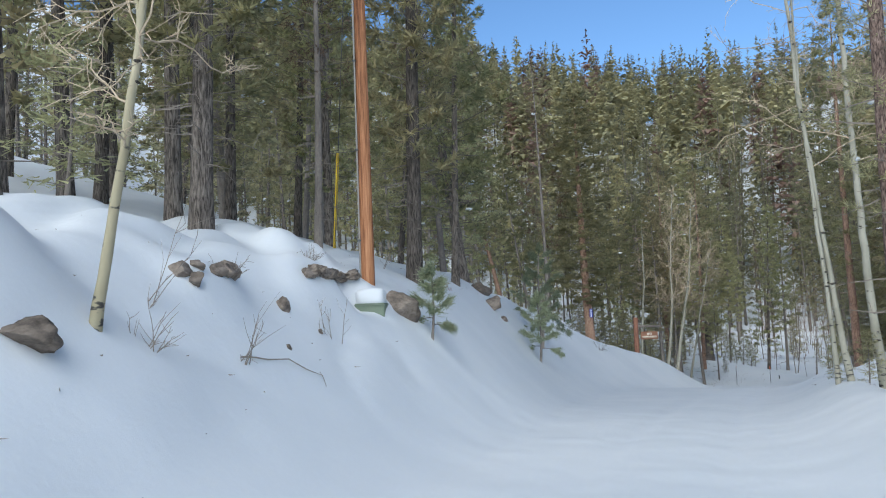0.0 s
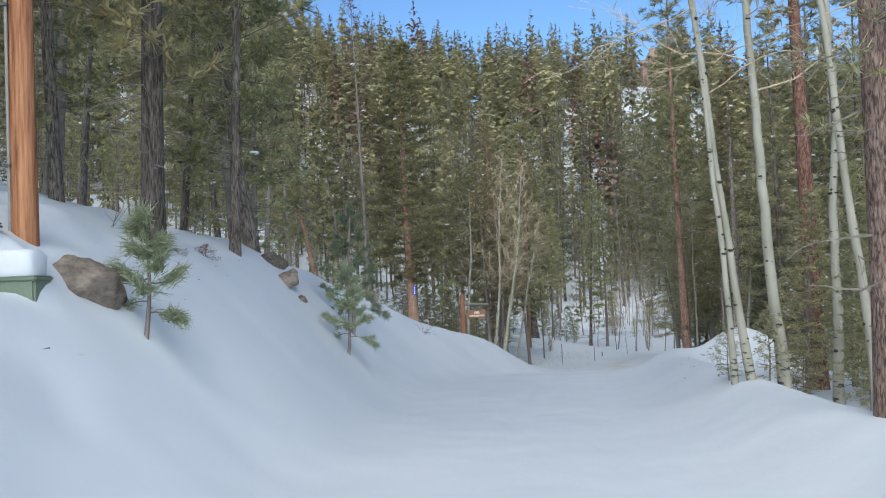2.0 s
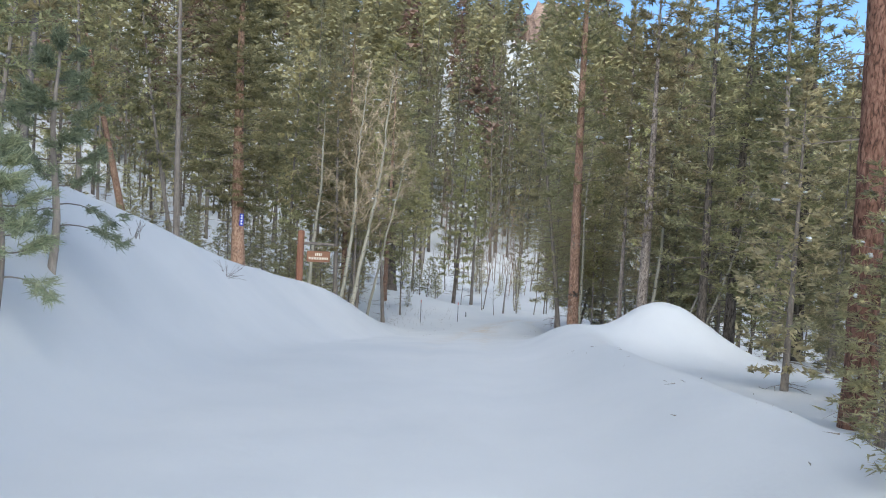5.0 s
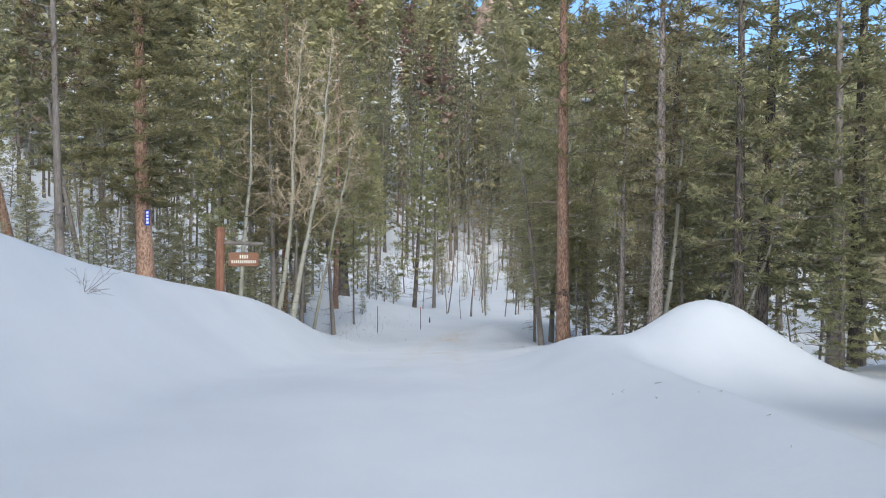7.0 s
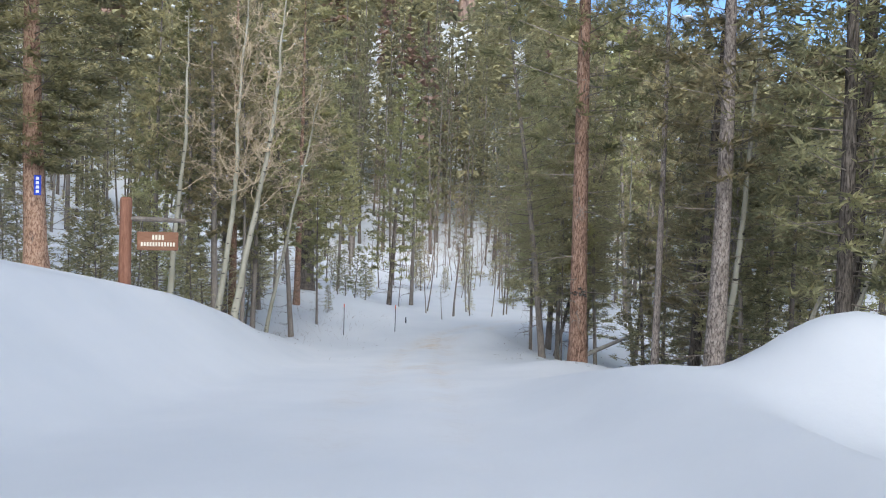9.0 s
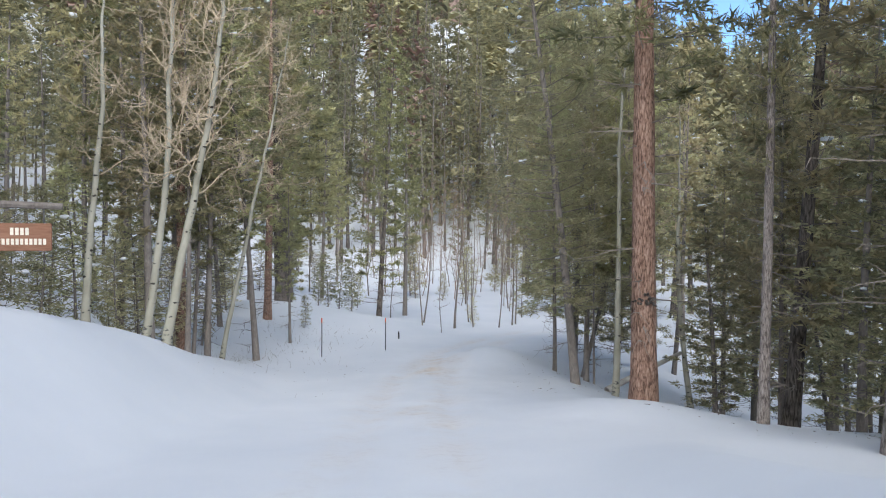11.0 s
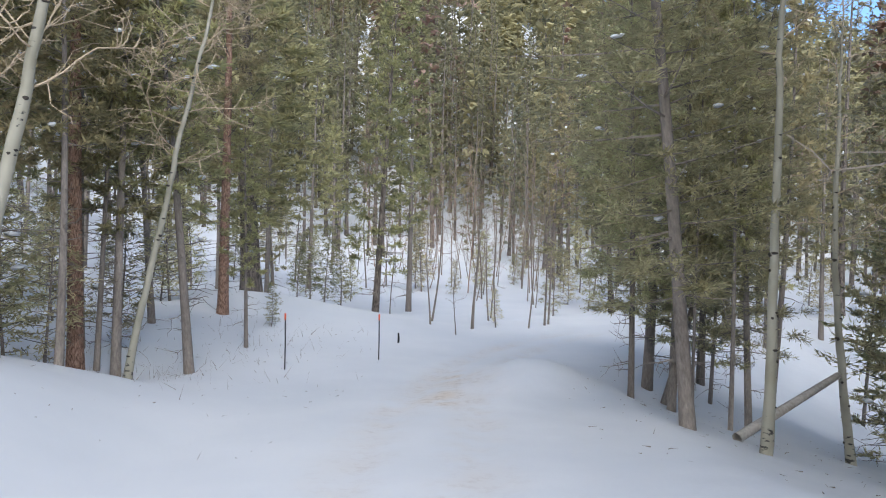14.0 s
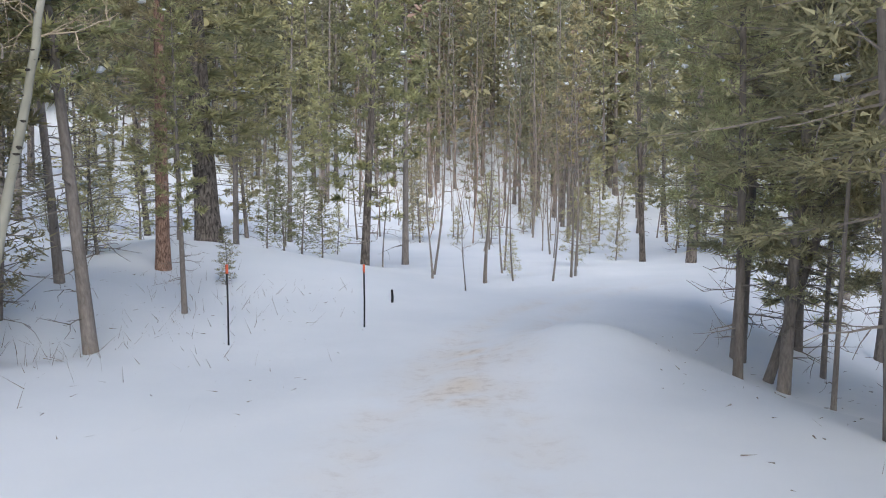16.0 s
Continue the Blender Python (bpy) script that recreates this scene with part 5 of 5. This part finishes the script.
# needles, bark flakes and twig ends shed on the snow beside the drive
litter = Pile()
c = np.concatenate([np.stack([rs.uniform(13.0, 21, 420), rs.uniform(33, 50, 420)], 1), np.stack([rs.uniform(2.5, 12.5, 260), rs.uniform(43, 57, 260)], 1), np.stack([rs.uniform(-6.5, -2.6, 170), rs.uniform(0, 26, 170)], 1), np.stack([rs.uniform(4.5, 10, 120), rs.uniform(8, 24, 120)], 1)])
c = c[np.abs(c[:, 0] - road_x(c[:, 1])) > 2.2]
litter.blades(np.column_stack([c, ground_z(c[:, 0], c[:, 1]) + 0.008]), rs.normal(0, 1, (len(c), 3)) * (1, 1, 0.15), rs.uniform(0.03, 0.14, len(c)), rs.uniform(0.006, 0.02, len(c)), rs)
tagged(part("forest_litter", litter.mesh("forest_litter"), TWIG_DARK), "scattered needles, bark flakes and twig ends on snow", "litter", kind="stuff")


# ---- hanging name board ----
sx0, sy0 = 2.86, 39.2
sg = gz(sx0, sy0)
sign = root("name_sign", pose(sx0, sy0, sg, 0, 0, 0), "rustic redwood log post with a hanging name board", "sign")
log_post = Pile()
log_post.tube([(0, 0, -0.6), (0, 0, 0.6), (0.01, 0, 1.9), (0.01, 0, 1.95)], [0.14, 0.135, 0.13, 0.1], 10)
part("post", log_post.mesh("post"), SIGN_WOOD, sign)
beam = Pile()
beam.tube([(-0.16, 0, 1.47), (0.6, 0.0, 1.46), (1.28, 0, 1.44)], [0.06, 0.055, 0.05], 8)
part("arm", beam.mesh("arm"), BARK_GREY, sign, "weathered grey pole arm")
board = part("board", box(bmesh.new(), (0.88, 0.06, 0.42), (0.69, 0, 0.97), 0.012), BOARD_WOOD, sign, "carved brown board")
for x in (0.36, 1.02):
    link = Pile()
    link.tube([(x, 0, 1.16), (x, 0, 1.44)], [0.01, 0.01], 6)
    part("hanger", link.mesh("hanger"), STEEL, sign)


def bars(parent, rows, at, face, depth=0.008):
    """Unreadable or withheld writing: plain raised bars."""
    for x, z, w, h in rows:
        part("lettering_bar", box(bmesh.new(), (w, depth, h), (at[0] + x, face, at[1] + z)), LETTER if parent is board else WHITE, parent)


bars(board, [(k * 0.068 - 0.1, 0.085, 0.045, 0.11) for k in range(4)] + [(k * 0.062 - 0.34, -0.07, 0.04, 0.09) for k in range(12)], (0.69, 0.97), -0.033)

bx, by = 0.55, 42.45
marker = root("marker_plate", pose(bx + 0.0, by - 0.29, gz(bx, by) + 2.2, 0, 0, 0), "tall blue reflective marker plate nailed to a pine trunk", "marker")
plate = part("plate", box(bmesh.new(), (0.16, 0.012, 0.5), (0, 0, 0), 0.004), BLUE, marker)
bars(plate, [(0, 0.17 - k * 0.11, 0.07, 0.075) for k in range(4)], (0, 0), -0.009, 0.006)


# ---- whorl of broken branch stubs on the big trunk by the drive ----
rb = np.random.RandomState(33)
burl = Pile()
for k in range(16):
    a, z0 = radians(210 + rb.uniform(-48, 48)), 1.95 + rb.uniform(-0.13, 0.13)
    way_ = np.array([math.cos(a), math.sin(a), rb.uniform(-0.3, 0.5)])
    o = np.array([0.2 * math.cos(a), 0.2 * math.sin(a), z0])
    burl.tube([o, o + way_ * 0.05, o + way_ * rb.uniform(0.07, 0.13)], [0.03, 0.024, 0.014], 6)
part("branch_stubs", burl.mesh("branch_stubs"), BARK_DARK, BIG, "whorl of broken dark branch stubs")


# ---- marker stakes at the bend ----
for x, y, h in ((10.04, 50.88, 1.12), (12.41, 51.9, 0.98)):
    st = root("snow_stake", pose(x, y, gz(x, y)), "thin black driveway stake with an orange top in snow", "stake", "driveway stakes")
    rod = Pile()
    rod.tube([(0, 0, -0.2), (0.005, 0, h * 0.5), (0, 0.01, h)], [0.016] * 3, 6)
    part("rod", rod.mesh("rod", True), BLACK, st)
    tip = Pile()
    tip.tube([(0, 0.01, h), (0, 0.01, h + 0.14)], [0.021, 0.021], 8)
    part("reflector", tip.mesh("reflector"), ORANGE, st, "orange reflector")

PALE_LOG = textured("weathered_log", [(0.3, (0.28, 0.25, 0.21)), (0.7, (0.58, 0.54, 0.47))], (1, 1, 1), 18, 3, 0.85, 0.5, 0.01, 0.0)
# ---- fallen trunk among the firs ----
log = Pile()
p0, p1 = Vector((16.2, 43.55, gz(16.2, 43.55) + 0.04)), Vector((19.1, 44.5, -5.33))
log.tube([tuple(p0.lerp(p1, k)) for k in (0, 0.3, 0.6, 1.0)], [0.085, 0.08, 0.07, 0.06], 9)
lg = part("fallen_tree", log.mesh("fallen_tree", True), PALE_LOG)
tagged(lg, "pale dead tree trunk leaning low among the firs", "fallen tree")

# short dark peg near the far stake
peg = Pile()
peg.tube([(0, 0, -0.1), (0.01, 0, 0.12), (0.0, 0, 0.28)], [0.03, 0.03, 0.025], 7)
pg = part("wooden_peg", peg.mesh("wooden_peg"), BLACK)
pg.location = (13.6, 54.6, gz(13.6, 54.6))
tagged(pg, "short dark peg standing in the snow", "peg")

# pale leafless aspen thicket at the foot of the slope
thicket = [plant(bare_tree(80 + k, 6.5 + k, 0.024, 20, (TWIG_TAN, TWIG, TWIG)[k], (TWIG_TAN, TWIG_TAN, TWIG)[k], 0.15, 0.14, (0.02, 0.01), 5, 1.2, 0, 0.3, True), "bare_aspen", pose(*p, gz(*p)), "slender bare aspen in a pale twiggy thicket", "aspen tree", "aspen thicket")
           for k, p in enumerate([(22.5, 80), (25.0, 78), (24.0, 84)])]
for k in range(27):
    x, y = rngf.normal(24.0, 3.2), rngf.uniform(73, 88)
    copy_thing(thicket[k % 3], pose(x, y, gz(x, y) - 0.05, rngf.normal(0, 3), rngf.normal(0, 3), rngf.uniform(0, 360)) @ Matrix.Scale(rngf.uniform(0.8, 1.35), 4))

# rock crag on the ridge
crag = root("rock_crag", pose(77, 232, gz(77, 232)), "reddish granite crag with snow ledges on the ridge", "rock crag")
rc = np.random.RandomState(77)
for k in range(9):
    bm = bmesh.new()
    bmesh.ops.create_icosphere(bm, subdivisions=3, radius=1)
    off = Vector(rc.uniform(-50, 50, 3))
    sz = Vector((rc.uniform(3, 6), rc.uniform(3, 6), rc.uniform(4, 9)))
    at = Vector((rc.normal(0, 6), rc.normal(0, 5), rc.uniform(0, 5)))
    for v in bm.verts:
        c = v.co.copy()
        c = Vector((max(-0.7, min(0.7, c.x)), max(-0.7, min(0.7, c.y)), c.z)) * (1 + 0.25 * noise.noise(c * 2 + off) + 0.1 * noise.noise(c * 6 + off))
        v.co = Vector((c.x * sz.x, c.y * sz.y, c.z * sz.z)) + at
    part("rock", bm, CRAG, crag)
